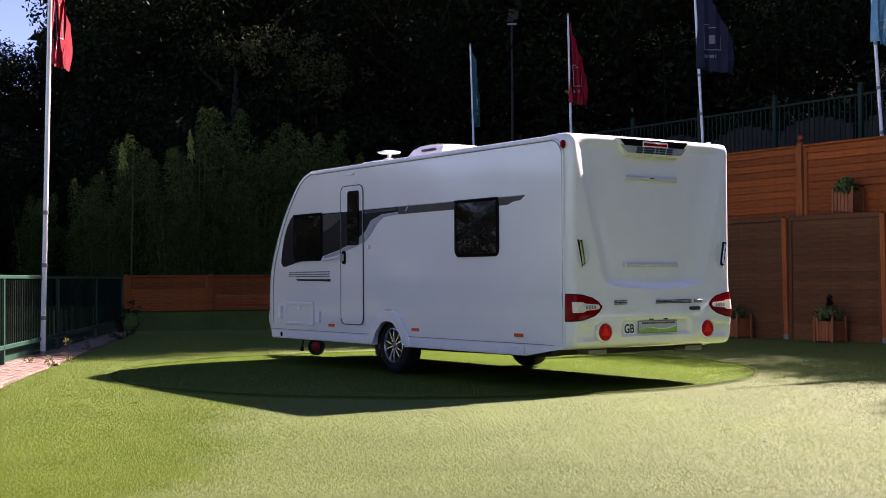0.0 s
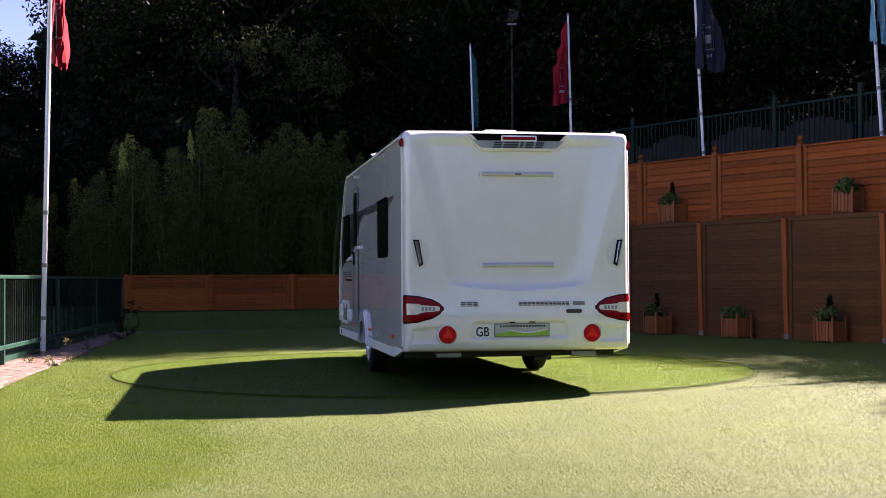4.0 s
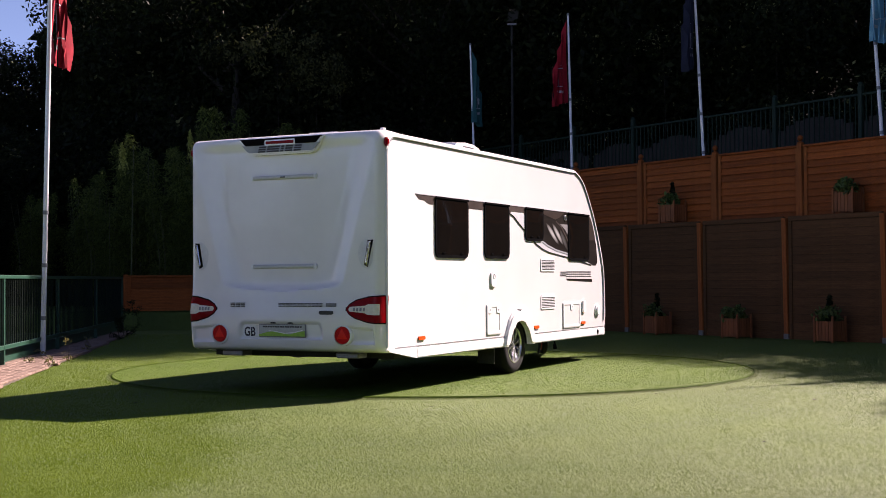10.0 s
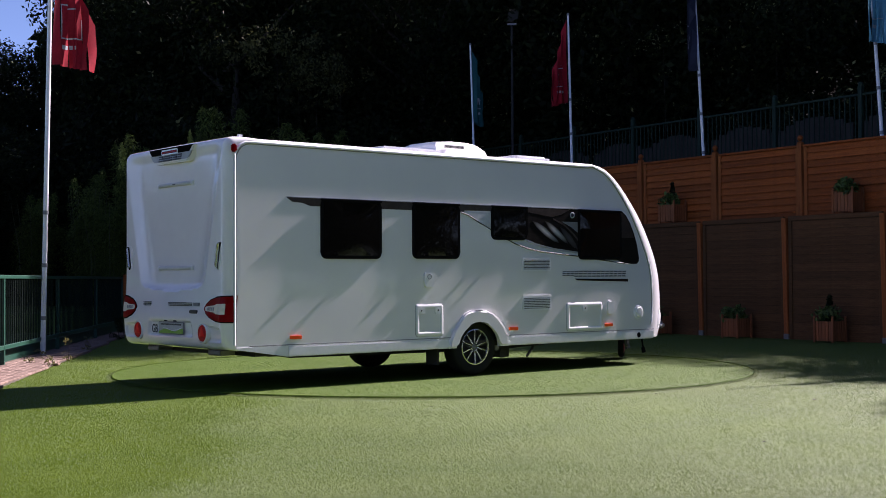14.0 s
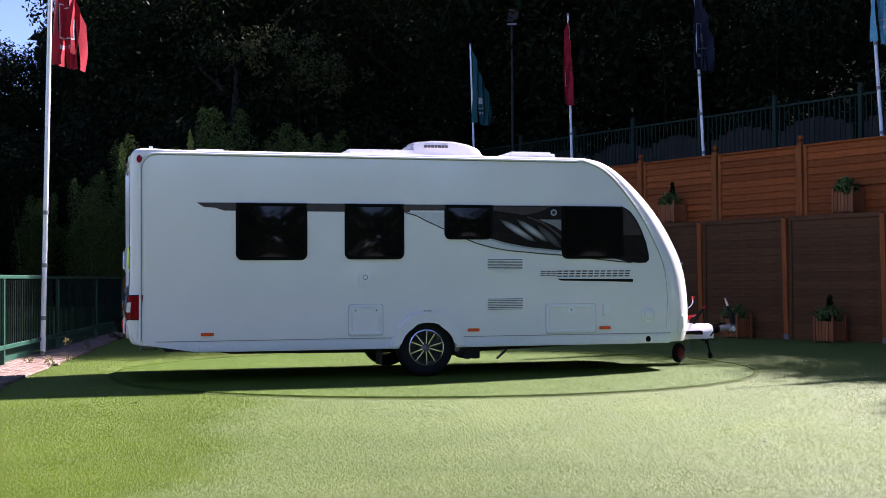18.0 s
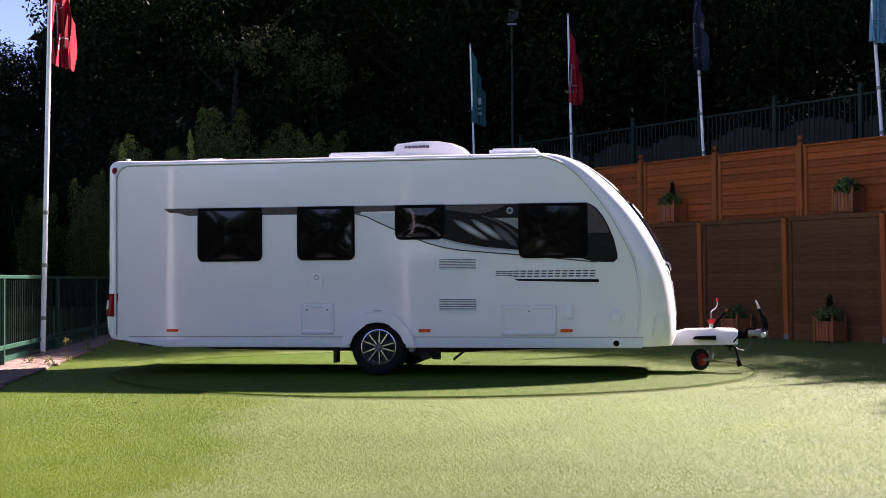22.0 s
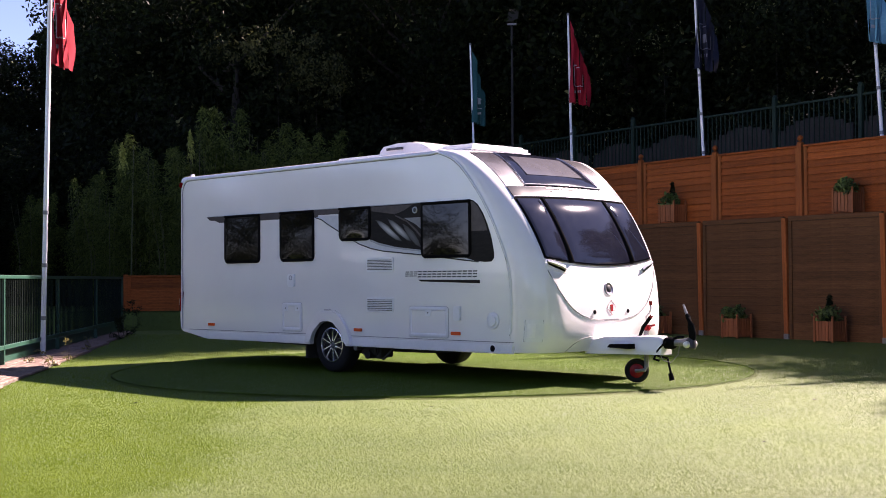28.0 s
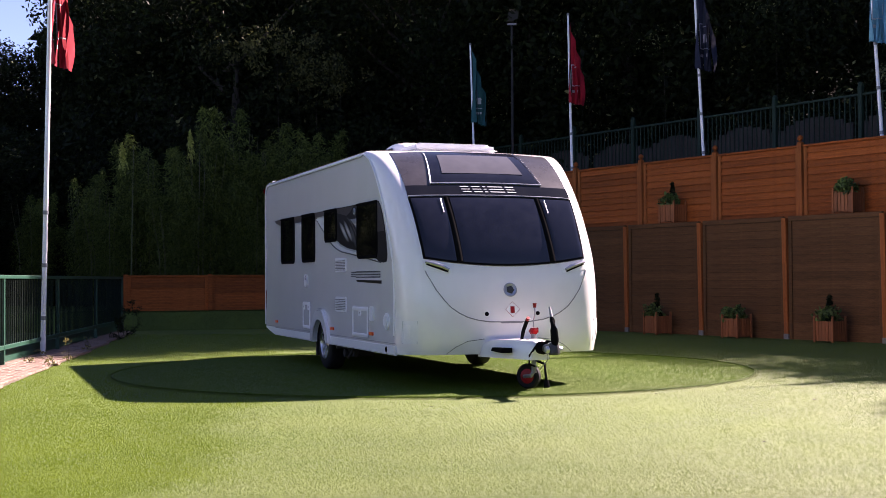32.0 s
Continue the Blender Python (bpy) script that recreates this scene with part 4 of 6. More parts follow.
def build_poles():
    for i, (x, y, z0, z1, lean, r, label, cloth, ft, fh, fw) in enumerate(POLES):
        p = thing("flagpole", (x, y, z0), "slim white painted flagpole", "flagpole", "flagpoles round the yard")
        p.rotation_euler = (0, radians(lean), 0)
        part("shaft", tube([(0, 0, 0), (0, 0, (z1 - z0) * 0.5), (0, 0, z1 - z0)], [r, r * 0.92, r * 0.72], 12), POLEWHITE, p)
        for k in range(3):
            part("joint_band", lathe([(r + 0.002, 0.55 + k * 0.8), (r + 0.004, 0.56 + k * 0.8), (r + 0.004, 0.6 + k * 0.8), (r + 0.002, 0.61 + k * 0.8)], 12), GREYTRIM, p)
        part("cap", lathe([(r * 0.7, z1 - z0), (r * 0.95, z1 - z0 + 0.01), (r * 0.95, z1 - z0 + 0.05), (0, z1 - z0 + 0.07)], 12), GREYTRIM, p)
        # the flag: strips side by side, each turning on the one before it
        lean_x = (ft - z0) * math.tan(radians(lean))
        f = thing("flag", (x + lean_x, y - 0.01, ft), label, "flag", "flags round the yard")
        strips = []
        w = fw / STRIPS
        for k in range(STRIPS):
            # the cloth droops: its upper edge falls away from the hoist, its lower edge stays level
            drop = lambda u: fh * 0.70 * ((k + u) / STRIPS) ** 0.9
            rows = []
            for j in range(15):
                v = j / 14
                rows.append([(w * u * 1.2, 0.035 * math.sin(5 * v + 1.3 * k + 2 * u) * (0.3 + v), -(drop(u) * (1 - v) + fh * v * (1 + 0.01 * k))) for u in (0.0, 0.33, 0.67, 1.0)])
            s = part("strip", sheet(rows), cloth, f)
            s.location = (0.04 + w * k, 0, 0)
            strips.append(s)
            # pale emblem marks printed on both faces of the cloth
            def printed(u0, u1, za, zb):
                bm = bmesh.new()
                for face in (-0.004, 0.004):
                    grid = []
                    for z in np.linspace(za, zb, 5):
                        row = []
                        for u in np.linspace(u0, u1, 4):
                            d = drop(u)
                            v = (z * fh - d) / (fh * (1 + 0.01 * k) - d)
                            row.append((w * u * 1.2, 0.035 * math.sin(5 * v + 1.3 * k + 2 * u) * (0.3 + v) + face, -z * fh))
                        grid.append(row)
                    sheet(grid, bm)
                part("emblem_mark", bm, FLAG_DIM if cloth is FLAG_NAVY else FLAG_PRINT, s)
            za, zb = (0.62, 0.64) if i == 1 else (0.52, 0.54)
            if k in (1, 2, 3):
                printed(0.0, 1.0, 0.80, 0.81)
                if k < 3:
                    printed(0.1, 0.9, 0.855, 0.885)
            if k in (1, 2):
                printed(0.0, 1.0, za + 0.03 * k, za + 0.03 * k + 0.01)
            if i in (1, 3) and k == 2:
                printed(0.12, 0.88, 0.66, 0.745)
            if k == 1:
                printed(0.0, 0.09, 0.56, 0.80)
            if k == 3:
                printed(0.9, 1.0, 0.66, 0.80)
        FLAGS.append((f, strips, w))


def build_path_poles():
    """The row of flagpoles goes on along the path beside the camera."""
    for x, y in ((-5.10, 12.0), (-4.13, 4.6)):
        p = thing("flagpole", (x, y, GROUND), "slim white painted flagpole beside the path", "flagpole", "flagpoles round the yard")
        part("shaft", tube([(0, 0, 0), (0, 0, 3.8), (0, 0, 7.6)], [0.04, 0.037, 0.029], 12), POLEWHITE, p)
        part("cap", lathe([(0.028, 7.6), (0.038, 7.61), (0.038, 7.65), (0, 7.67)], 12), GREYTRIM, p)


def build_lamp_post():
    t = thing("lamp_post", (1.84, 33.4, 1.0), "tall grey steel lamp post with a floodlight head", "lamp post")
    part("column", tube([(0, 0, 0), (0, 0, 7.1)], [0.045, 0.03], 10), UNDER, t)
    part("bracket", a_box(-0.12, 0.12, -0.03, 0.03, 6.75, 6.8), STEEL, t)
    part("floodlight", prism([(-0.16, 6.82), (0.14, 6.86), (0.18, 7.12), (-0.06, 7.16)], "xz", -0.1, 0.14, 0.02), UNDER, t)


# ---- planters along the wall ----
def build_planters():
    def one(name_label, plant):
        t = thing("planter", (0, 0, 0), name_label, "planter", "planters along the wall")
        for sx in (-1, 1):
            for sy in (-1, 1):
                leg = part("corner_post", a_box(sx * 0.185 - 0.02, sx * 0.185 + 0.02, sy * 0.185 - 0.02, sy * 0.185 + 0.02, 0, 0.42, bevel=0.005), WOOD_PLANTER, t)
                part("knob", lathe([(0.012, 0.42), (0.02, 0.435), (0.018, 0.455), (0, 0.465)], 8, Matrix.Translation((sx * 0.185, sy * 0.185, 0))), WOOD_PLANTER, leg)
        for s in (-1, 1):
            for j in range(5):
                a = -0.162 + j * 0.066
                part("slat", a_box(a, a + 0.06, s * 0.18 - 0.008, s * 0.18 + 0.008, 0.03, 0.37, bevel=0.003), WOOD_PLANTER, t, smooth=False)
                part("slat", a_box(s * 0.18 - 0.008, s * 0.18 + 0.008, a, a + 0.06, 0.03, 0.37, bevel=0.003), WOOD_PLANTER, t, smooth=False)
        part("soil", a_box(-0.165, 0.165, -0.165, 0.165, 0.05, 0.33), SOIL, t, smooth=False)
        rng = np.random.default_rng(plant)
        if plant in (1, 3, 4):
            k = 60
            u = rng.random(k)
            a = rng.uniform(0, 6.28, k)
            r = 0.07 * (1 - u) + 0.006
            c = np.stack([r * np.cos(a), r * np.sin(a), 0.36 + 0.46 * u], 1)
            soup("conifer", leaves(rng, c, 0.035, 800, 0.02, -0.5).reshape(-1, 3), 4, LEAF_DARK, t, "small dark conifer")
        k = 30
        a = rng.uniform(0, 6.28, k)
        r = 0.2 * np.sqrt(rng.random(k))
        c = np.stack([r * np.cos(a) - 0.03, r * np.sin(a) - 0.05, 0.36 + 0.22 * rng.random(k)], 1)
        soup("leafy_plant", leaves(rng, c, 0.08, 420, 0.045, 0.0).reshape(-1, 3), 4, LEAF_PLANTER, t, "bushy green bedding plant")
        part("stem", tube([(0, 0, 0.3), (0.01, 0, 0.55), (0.0, 0.01, 0.78 if plant in (1, 3, 4) else 0.6)], [0.012, 0.009, 0.004], 6), BARK, t)
        return t

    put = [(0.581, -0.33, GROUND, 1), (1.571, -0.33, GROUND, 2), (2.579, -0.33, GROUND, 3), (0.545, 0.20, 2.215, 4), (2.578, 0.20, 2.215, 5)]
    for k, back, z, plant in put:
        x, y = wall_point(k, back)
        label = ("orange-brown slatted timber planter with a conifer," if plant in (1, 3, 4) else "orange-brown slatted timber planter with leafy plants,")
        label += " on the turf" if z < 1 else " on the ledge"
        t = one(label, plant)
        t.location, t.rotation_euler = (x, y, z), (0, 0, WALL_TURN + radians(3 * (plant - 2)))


def build_fence_top_weeds():
    """Small weeds that show over the upper fence."""
    for i, (k, h) in enumerate(((-1.55, 0.35), (-1.2, 0.3), (-0.85, 0.32), (-0.3, 0.22))):
        rng = np.random.default_rng(700 + i)
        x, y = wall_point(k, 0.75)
        t = thing("weed", (x, y, 3.25), "low scruffy weed behind the top of the fence", "weed", "weeds behind the fence")
        c = np.stack([rng.normal(0, 0.12, 10), rng.normal(0, 0.08, 10), rng.uniform(0.0, h, 10)], 1)
        soup("leaf_tuft", leaves(rng, c, 0.05, 160, 0.025, -0.3).reshape(-1, 3), 4, LEAF_PLANTER, t, kind="stuff")
        part("stem", tube([(0, 0, -0.05), (0.01, 0, h * 0.5), (0.0, 0.02, h)], [0.006, 0.005, 0.002], 5), BARK, t)


def build_litter():
    """A few dry leaves lying on the turf."""
    rng = np.random.default_rng(91)
    c = np.stack([rng.uniform(-4.5, 3.5, 26), rng.uniform(8.0, 16.0, 26), np.full(26, GROUND + 0.02)], 1)
    q = leaves(rng, c, 0.01, 26, 0.025, 0.0)
    q[:, :, 2] = GROUND + 0.016 + 0.35 * (q[:, :, 2] - GROUND - 0.02)
    tagged(soup("fallen_leaves", q.reshape(-1, 3), 4, BARK), "scattered small dry brown leaves on the turf", "leaves", kind="stuff")


def build_weeds():
    for i, (x, y, h) in enumerate(((-5.33, 18.2, 0.32), (-5.2, 17.0, 0.14), (-5.95, 18.9, 0.12), (-5.6, 17.4, 0.1), (-5.7, 20.5, 0.25), (-6.25, 24.6, 0.5), (-6.45, 25.8, 0.6), (-6.6, 27.2, 0.7))):
        rng = np.random.default_rng(300 + i)
        t = thing("weed", (x, y, GROUND), "scruffy dry weed growing at the path's edge", "weed", "weeds at the path")
        c = np.stack([rng.normal(0, 0.02 + h * 0.1, 14), rng.normal(0, 0.02 + h * 0.1, 14), rng.uniform(0.02, h, 14)], 1)
        soup("leaf_tuft", leaves(rng, c, 0.03 + 0.08 * h, 60 if h < 0.4 else 420, 0.02, -0.3).reshape(-1, 3), 4, GREENWEED if h < 0.4 else LEAF_DARK, t, kind="stuff")
        part("stem", tube([(0, 0, -0.02), (0.01, 0, h * 0.5), (0.0, 0.02, h)], [0.006, 0.005, 0.002], 5), BARK, t)


# ---- the caravan; x runs to its hitch, y to its left side, z up from the deck; y = 0 is its middle ----
HALF = 1.125
FRONT_LINE = [(1.50, 2.56), (1.75, 2.515), (2.00, 2.385), (2.30, 2.14), (2.58, 1.82), (2.795, 1.47), (2.905, 1.20), (2.952, 0.99), (2.977, 0.80), (2.987, 0.60),
              (2.975, 0.45), (2.94, 0.34)]
REAR_LINE = [(-3.30, 2.56), (-3.55, 2.556), (-3.655, 2.54), (-3.70, 2.50), (-3.722, 2.44), (-3.725, 2.2), (-3.725, 1.7), (-3.725, 1.2), (-3.735, 0.95), (-3.755, 0.75),
             (-3.75, 0.60), (-3.735, 0.50), (-3.70, 0.43), (-3.62, 0.405)]


class Line:
    """A smooth line through points in the x-z plane, by its length from 0 to 1."""

    def __init__(self, pts, out):
        p = [Vector(q) for q in pts]
        fine = []
        for i in range(len(p) - 1):
            a, b, c, d = p[max(i - 1, 0)], p[i], p[i + 1], p[min(i + 2, len(p) - 1)]
            for k in range(8):
                t = k / 8
                fine.append(0.5 * (2 * b + (c - a) * t + (2 * a - 5 * b + 4 * c - d) * t * t + (3 * b - a - 3 * c + d) * t ** 3))
        fine.append(p[-1])
        self.p = np.array([(q.x, q.y) for q in fine])
        d = np.hypot(*np.diff(self.p, axis=0).T)
        self.s = np.concatenate([[0], np.cumsum(d)]) / d.sum()
        self.out = out

    def at(self, s):
        return np.array([np.interp(s, self.s, self.p[:, 0]), np.interp(s, self.s, self.p[:, 1])])

    def normal(self, s):
        d = self.at(min(1, s + 0.01)) - self.at(max(0, s - 0.01))
        d /= np.hypot(*d)
        return np.array([-d[1], d[0]]) * self.out

    def of_z(self, z):
        return float(np.interp(-z, -self.p[:, 1], self.s))


FRONT, REAR = Line(FRONT_LINE, 1), Line(REAR_LINE, -1)


def corner(y, depth, width):
    t = max(0.0, (abs(y) - (HALF - width)) / width)
    return depth * (1 - math.sqrt(max(0.0, 1 - min(t, 1.0) ** 2)))


def front_at(s, y, lift=0.0):
    p, n = FRONT.at(s), FRONT.normal(s)
    w = smooth01((s - 0.42) / 0.38)
    n = np.array([n[0] + (1 - n[0]) * w, n[1] * (1 - w)])
    depth = np.interp(s, [0, 0.12, 0.25, 0.5, 1.0], [0.03, 0.085, 0.155, 0.26, 0.40])
    off = corner(y, depth, np.interp(s, [0, 0.15, 0.3, 1], [0.05, 0.13, 0.22, 0.36])) + 0.045 * s * (y / HALF) ** 2 - lift
    return Vector((p[0] - n[0] * off, y, p[1] - n[1] * off - 0.025 * (1 - s) * (y / HALF) ** 2))


def rear_at(s, y, lift=0.0):
    p, n = REAR.at(s), REAR.normal(s)
    depth = np.interp(s, [0, 0.06, 0.14, 0.2, 0.9, 1.0], [0.03, 0.03, 0.08, 0.155, 0.17, 0.08])
    off = corner(y, depth, np.interp(s, [0, 0.06, 0.2], [0.035, 0.035, 0.07])) - lift
    if s > 0.3:
        n = np.array([-1.0, 0.0])
    z = p[1]
    rise = max(0.0, z - 1.0)
    half = (0.70 + 0.265 * rise) * (1 - math.exp(-rise / 0.022))
    # a crisp crest along the edge of the dished back, fading inwards
    deep = max(0.0, half - abs(y))
    u = min(1.0, deep * deep / (deep + 0.03) / 0.28)
    dish = 0.058 * (1 - (1 - u) ** 2) * smooth01((z - 0.955) / 0.13) * smooth01((2.54 - z) / 0.14)
    dish += 0.03 * smooth01((0.50 - 0.4 * max(0, z - 0.62) - abs(y)) / 0.05) * smooth01((z - 0.52) / 0.03) * smooth01((0.70 - z) / 0.03)
    inner = 0.66 + 0.3 * (0.70 - z)
    dish += 0.032 * smooth01((abs(y) - inner) / 0.05) * smooth01((1.065 - abs(y)) / 0.03) * smooth01((z - 0.485) / 0.03) * smooth01((0.655 + 0.10 * (0.9 - abs(y)) - z) / 0.03)
    return Vector((p[0] - n[0] * off + (dish if n[0] < -0.5 else 0), y, z - n[1] * off - 0.025 * (1 - min(1, s * 6)) * (y / HALF) ** 2))


def spaced(n):
    """Places across the body, closer together at its rounded edges."""
    mid = np.linspace(-0.94, 0.94, n)
    edge = HALF * np.sin(np.linspace(math.asin(0.95 / HALF), math.pi / 2, 14))
    return list(-edge[::-1]) + list(mid) + list(edge)


def front_patch(y0, y1, zb, zt, lift, dome=0.0, ny=14, nz=12):
    """A slightly raised skin on the front; its sides are y0(v), y1(v), its lower and upper edges zb(y), zt(y)."""
    rows = []
    for j in range(-1, nz + 2):
        v = min(max(j / nz, 0), 1)
        row = []
        for i in range(-1, ny + 2):
            u = min(max(i / ny, 0), 1)
            y = y0(v) + (y1(v) - y0(v)) * u
            z = zb(y) + (zt(y) - zb(y)) * v
            edge = j in (-1, nz + 1) or i in (-1, ny + 1)
            s = FRONT.of_z(z)
            row.append(front_at(s, y, -0.004 if edge else lift + dome * (16 * u * (1 - u) * v * (1 - v)) ** 0.5))
        rows.append(row)
    return sheet(rows)


def rear_patch(s, ya, yb, zlo, zhi, lift, ny=16, nz=8):
    """A skin that follows the rear panel round its corner, from ya to yb; s: which side."""
    rows = []
    for j in range(-1, nz + 2):
        v = min(max(j / nz, 0), 1)
        row = []
        for i in range(-1, ny + 2):
            y = ya + (yb - ya) * min(max(i / ny, 0), 1)
            z = zlo(y) + (zhi(y) - zlo(y)) * v
            out = -0.006 if j in (-1, nz + 1) or i in (-1, ny + 1) else lift
            t = max(0.0, min(0.999, (y - (HALF - 0.07)) / 0.07))
            row.append(rear_at(REAR.of_z(z), s * y) + Vector((-out * math.sqrt(1 - t * t), s * out * t, 0)))
        rows.append(row)
    return sheet(rows)


def wheel_notch(n=14):
    return [(-0.425 + 0.335 * math.cos(math.pi * i / n), 0.33 + 0.285 * math.sin(math.pi * i / n)) for i in range(n + 1)]


def strokes(bm, x, z, widths, tall, thick, lo, hi, gap=0.3, slant=0.15, flip=1):
    """Plain slanted bars, three to a mark, in the place of a maker's lettering, in the x-z plane."""
    for w in widths:
        for b0, b1 in ((0, thick), ((tall - thick) / 2, (tall + thick) / 2), (tall - thick, tall)):
            prism([(x + flip * slant * b0, z + b0), (x + flip * (w + slant * b0), z + b0), (x + flip * (w + slant * b1), z + b1), (x + flip * slant * b1, z + b1)], "xz", lo, hi, bm=bm)
        x += flip * (w + gap * tall)
    return bm


def build_caravan():
    c = thing("caravan", (CENTRE[0], CENTRE[1], 0), "white single-axle touring caravan with bronze-black side graphics, standing on the turntable", "caravan")

    # shell
    ss = np.linspace(0, 1, 60)
    part("front_panel", sheet([[front_at(s, y) for y in spaced(26)] for s in ss]), GEL, c)
    sr = np.concatenate([np.linspace(0, 0.2, 16), np.linspace(0.21, 1, 110)])
    part("rear_panel", sheet([[rear_at(s, y) for y in spaced(110)] for s in sr]), GEL, c)
    part("roof", sheet([[Vector((x, y, 2.56 - corner(y, 0.03, np.interp(x, [-3.3, 1.5], [0.035, 0.05])) - 0.025 * (y / HALF) ** 2)) for y in spaced(20)] for x in np.linspace(-3.30, 1.50, 20)]), GEL, c)
    edge = [front_at(s, HALF) for s in np.linspace(0, 1, 30)]
    back = [rear_at(s, HALF) for s in np.linspace(0, 1.0, 44)]
    outline = [(-3.02, 0.335), (-0.80, 0.33)] + wheel_notch()[::-1] + [(-0.05, 0.33), (2.55, 0.33)]
    outline += [(p.x, p.z) for p in edge[::-1]] + [(p.x, p.z) for p in back]
    for side, name in ((1, "left_wall"), (-1, "right_wall")):
        part(name, prism(outline, "xz", side * (HALF - 0.03), side * HALF), SIDE, c, smooth=False)
        # awning rail along the roof and the front edge
        def rail_line(d, out):
            top = back[0].z - 0.012 - d
            xr = -3.62 + d
            pts = [(xr, z) for z in np.linspace(0.46, top - 0.17, 9)]
            pts += [(xr + 0.17 - 0.17 * math.cos(a), top - 0.17 + 0.17 * math.sin(a)) for a in np.linspace(0.2, 1.5, 7)]
            pts += [(x, back[0].z + (edge[0].z - back[0].z) * (x + 3.3) / 4.8 - 0.012 - d) for x in np.linspace(-3.2, 1.4, 8)]
            pts += [(q.x - 0.012 - 0.6 * d, q.z - 0.004 - 0.6 * d) for q in edge[:-2]]
            return [(a, side * (HALF + out), b) for a, b in pts]
        part("awning_rail", tube(rail_line(0.0, 0.004), 0.013, 6), TRIM, c)
        part("rail_seal", tube(rail_line(0.017, 0.006), 0.004, 5), GREYTRIM, c)

    part("floor", a_box(-3.35, 2.62, -1.06, 1.06, 0.335, 0.40), UNDER, c, smooth=False)
    for s in (-1, 1):
        # sill and skirts
        for x0, x1 in ((-3.0, -0.82), (-0.02, 2.6)):
            part("sill", a_box(x0, x1, s * 1.10, s * 1.135, 0.325, 0.435, bevel=0.012, seg=2), TRIM, c)
            part("sill_groove", a_box(x0 - (0.45 if x0 < -2 else 0), x1, s * 1.12, s * 1.129, 0.442, 0.45), GREYTRIM, c)
        part("rear_skirt", prism([(-3.0, 0.325), (-3.0, 0.435), (-3.60, 0.435), (-3.58, 0.415)], "xz", s * 1.09, s * 1.132), TRIM, c)
        # wheel arch
        inner = wheel_notch(16)
        outer = [(0.03, 0.325), (0.02, 0.42), (-0.06, 0.54), (-0.15, 0.66), (-0.22, 0.715), (-0.30, 0.745), (-0.55, 0.745), (-0.63, 0.715), (-0.70, 0.65), (-0.78, 0.52), (-0.86, 0.41), (-0.87, 0.325)]
        part("wheel_arch", prism([(a, b) for a, b in outer] + [(-0.76, 0.325)] + inner[::-1][1:-1] + [(-0.09, 0.325)], "xz", s * 1.09, s * 1.165, 0.02, 3), GEL, c)
        part("arch_slot", a_box(-0.47, -0.38, s * 1.12, s * 1.160, 0.742, 0.751), GREYTRIM, c)
        part("arch_liner", a_box(-0.80, -0.05, s * 0.70, s * 0.84, 0.34, 0.72), UNDER, c, smooth=False)
        bow = [(-0.425 + 0.37 * math.cos(math.pi * i / 14), 0.33 + 0.36 * math.sin(math.pi * i / 14)) for i in range(15)]
        part("arch_hood", sheet([[(a, s * 0.83, b), (a, s * 1.094, b)] for a, b in bow]), UNDER, c, "dark wheel arch lining")

    # wheels
    for s in (-1, 1):
        m = Matrix.Translation((-0.425, s * 0.975, 0.326)) @ Matrix.Rotation(radians(-90 * s), 4, "X")
        w = part("wheel", lathe([(0.205, -0.10), (0.25, -0.105), (0.30, -0.10), (0.322, -0.08), (0.33, -0.04), (0.33, 0.04), (0.322, 0.08), (0.30, 0.10), (0.25, 0.105), (0.205, 0.10)], 48, m), RUBBER, c, "black rubber tyre")
        part("rim", lathe([(0.205, 0.095), (0.207, 0.104), (0.196, 0.107), (0.188, 0.09), (0.184, 0.03), (0.0, 0.03)], 48, m), ALLOY, w)
        part("brake_shadow", lathe([(0.182, 0.034), (0.0, 0.034)], 32, m), UNDER, w)
        hub = m @ Matrix.Translation((0, 0, 0.04))
        part("hub_cap", lathe([(0.0, 0.054), (0.024, 0.053), (0.030, 0.047), (0.042, 0.036), (0.05, 0.0)], 20, hub), STEEL, w)
        for k in range(10):
            a = 2 * math.pi * (k // 2) / 5 + (0.27 if k % 2 else -0.27)
            r = m @ Matrix.Rotation(a, 4, "Z")
            bm = bmesh.new()
            prism([(0.04, -0.010), (0.12, -0.0075), (0.192, -0.0085), (0.192, 0.0085), (0.12, 0.0075), (0.04, 0.010)], "xy", 0.06, 0.092, 0.004, 1, bm=bm)
            bmesh.ops.transform(bm, matrix=r, verts=bm.verts[:])
            part("spoke", bm, ALLOY, w)
        for k in range(5):
            bm = lathe([(0.009, 0.04), (0.009, 0.075), (0, 0.078)], 8, m @ Matrix.Translation((0.06 * math.cos(k * 1.2566 + 0.6), 0.06 * math.sin(k * 1.2566 + 0.6), 0)))
            part("wheel_nut", bm, STEEL, w)
    part("axle", tube([(-0.425, -0.95, 0.326), (-0.425, 0.95, 0.326)], 0.05, 10), UNDER, c)
    for s in (-1, 1):
        part("chassis_rail", prism([(-3.0, 0.335), (-2.6, 0.27), (0.3, 0.24), (1.6, 0.29), (2.6, 0.335)], "xz", s * 0.52, s * 0.56), UNDER, c, smooth=False)
        part("corner_steady", a_box(-3.02, -2.55, s * 0.70, s * 0.80, 0.31, 0.345, bevel=0.01), UNDER, c)
        part("corner_steady", a_box(1.85, 2.35, s * 0.70, s * 0.80, 0.31, 0.345, bevel=0.01), UNDER, c)
        part("trailing_arm", tube([(0.15, s * 0.6, 0.27), (-0.1, s * 0.85, 0.25), (-0.42, s * 0.86, 0.30)], 0.035, 8), UNDER, c)
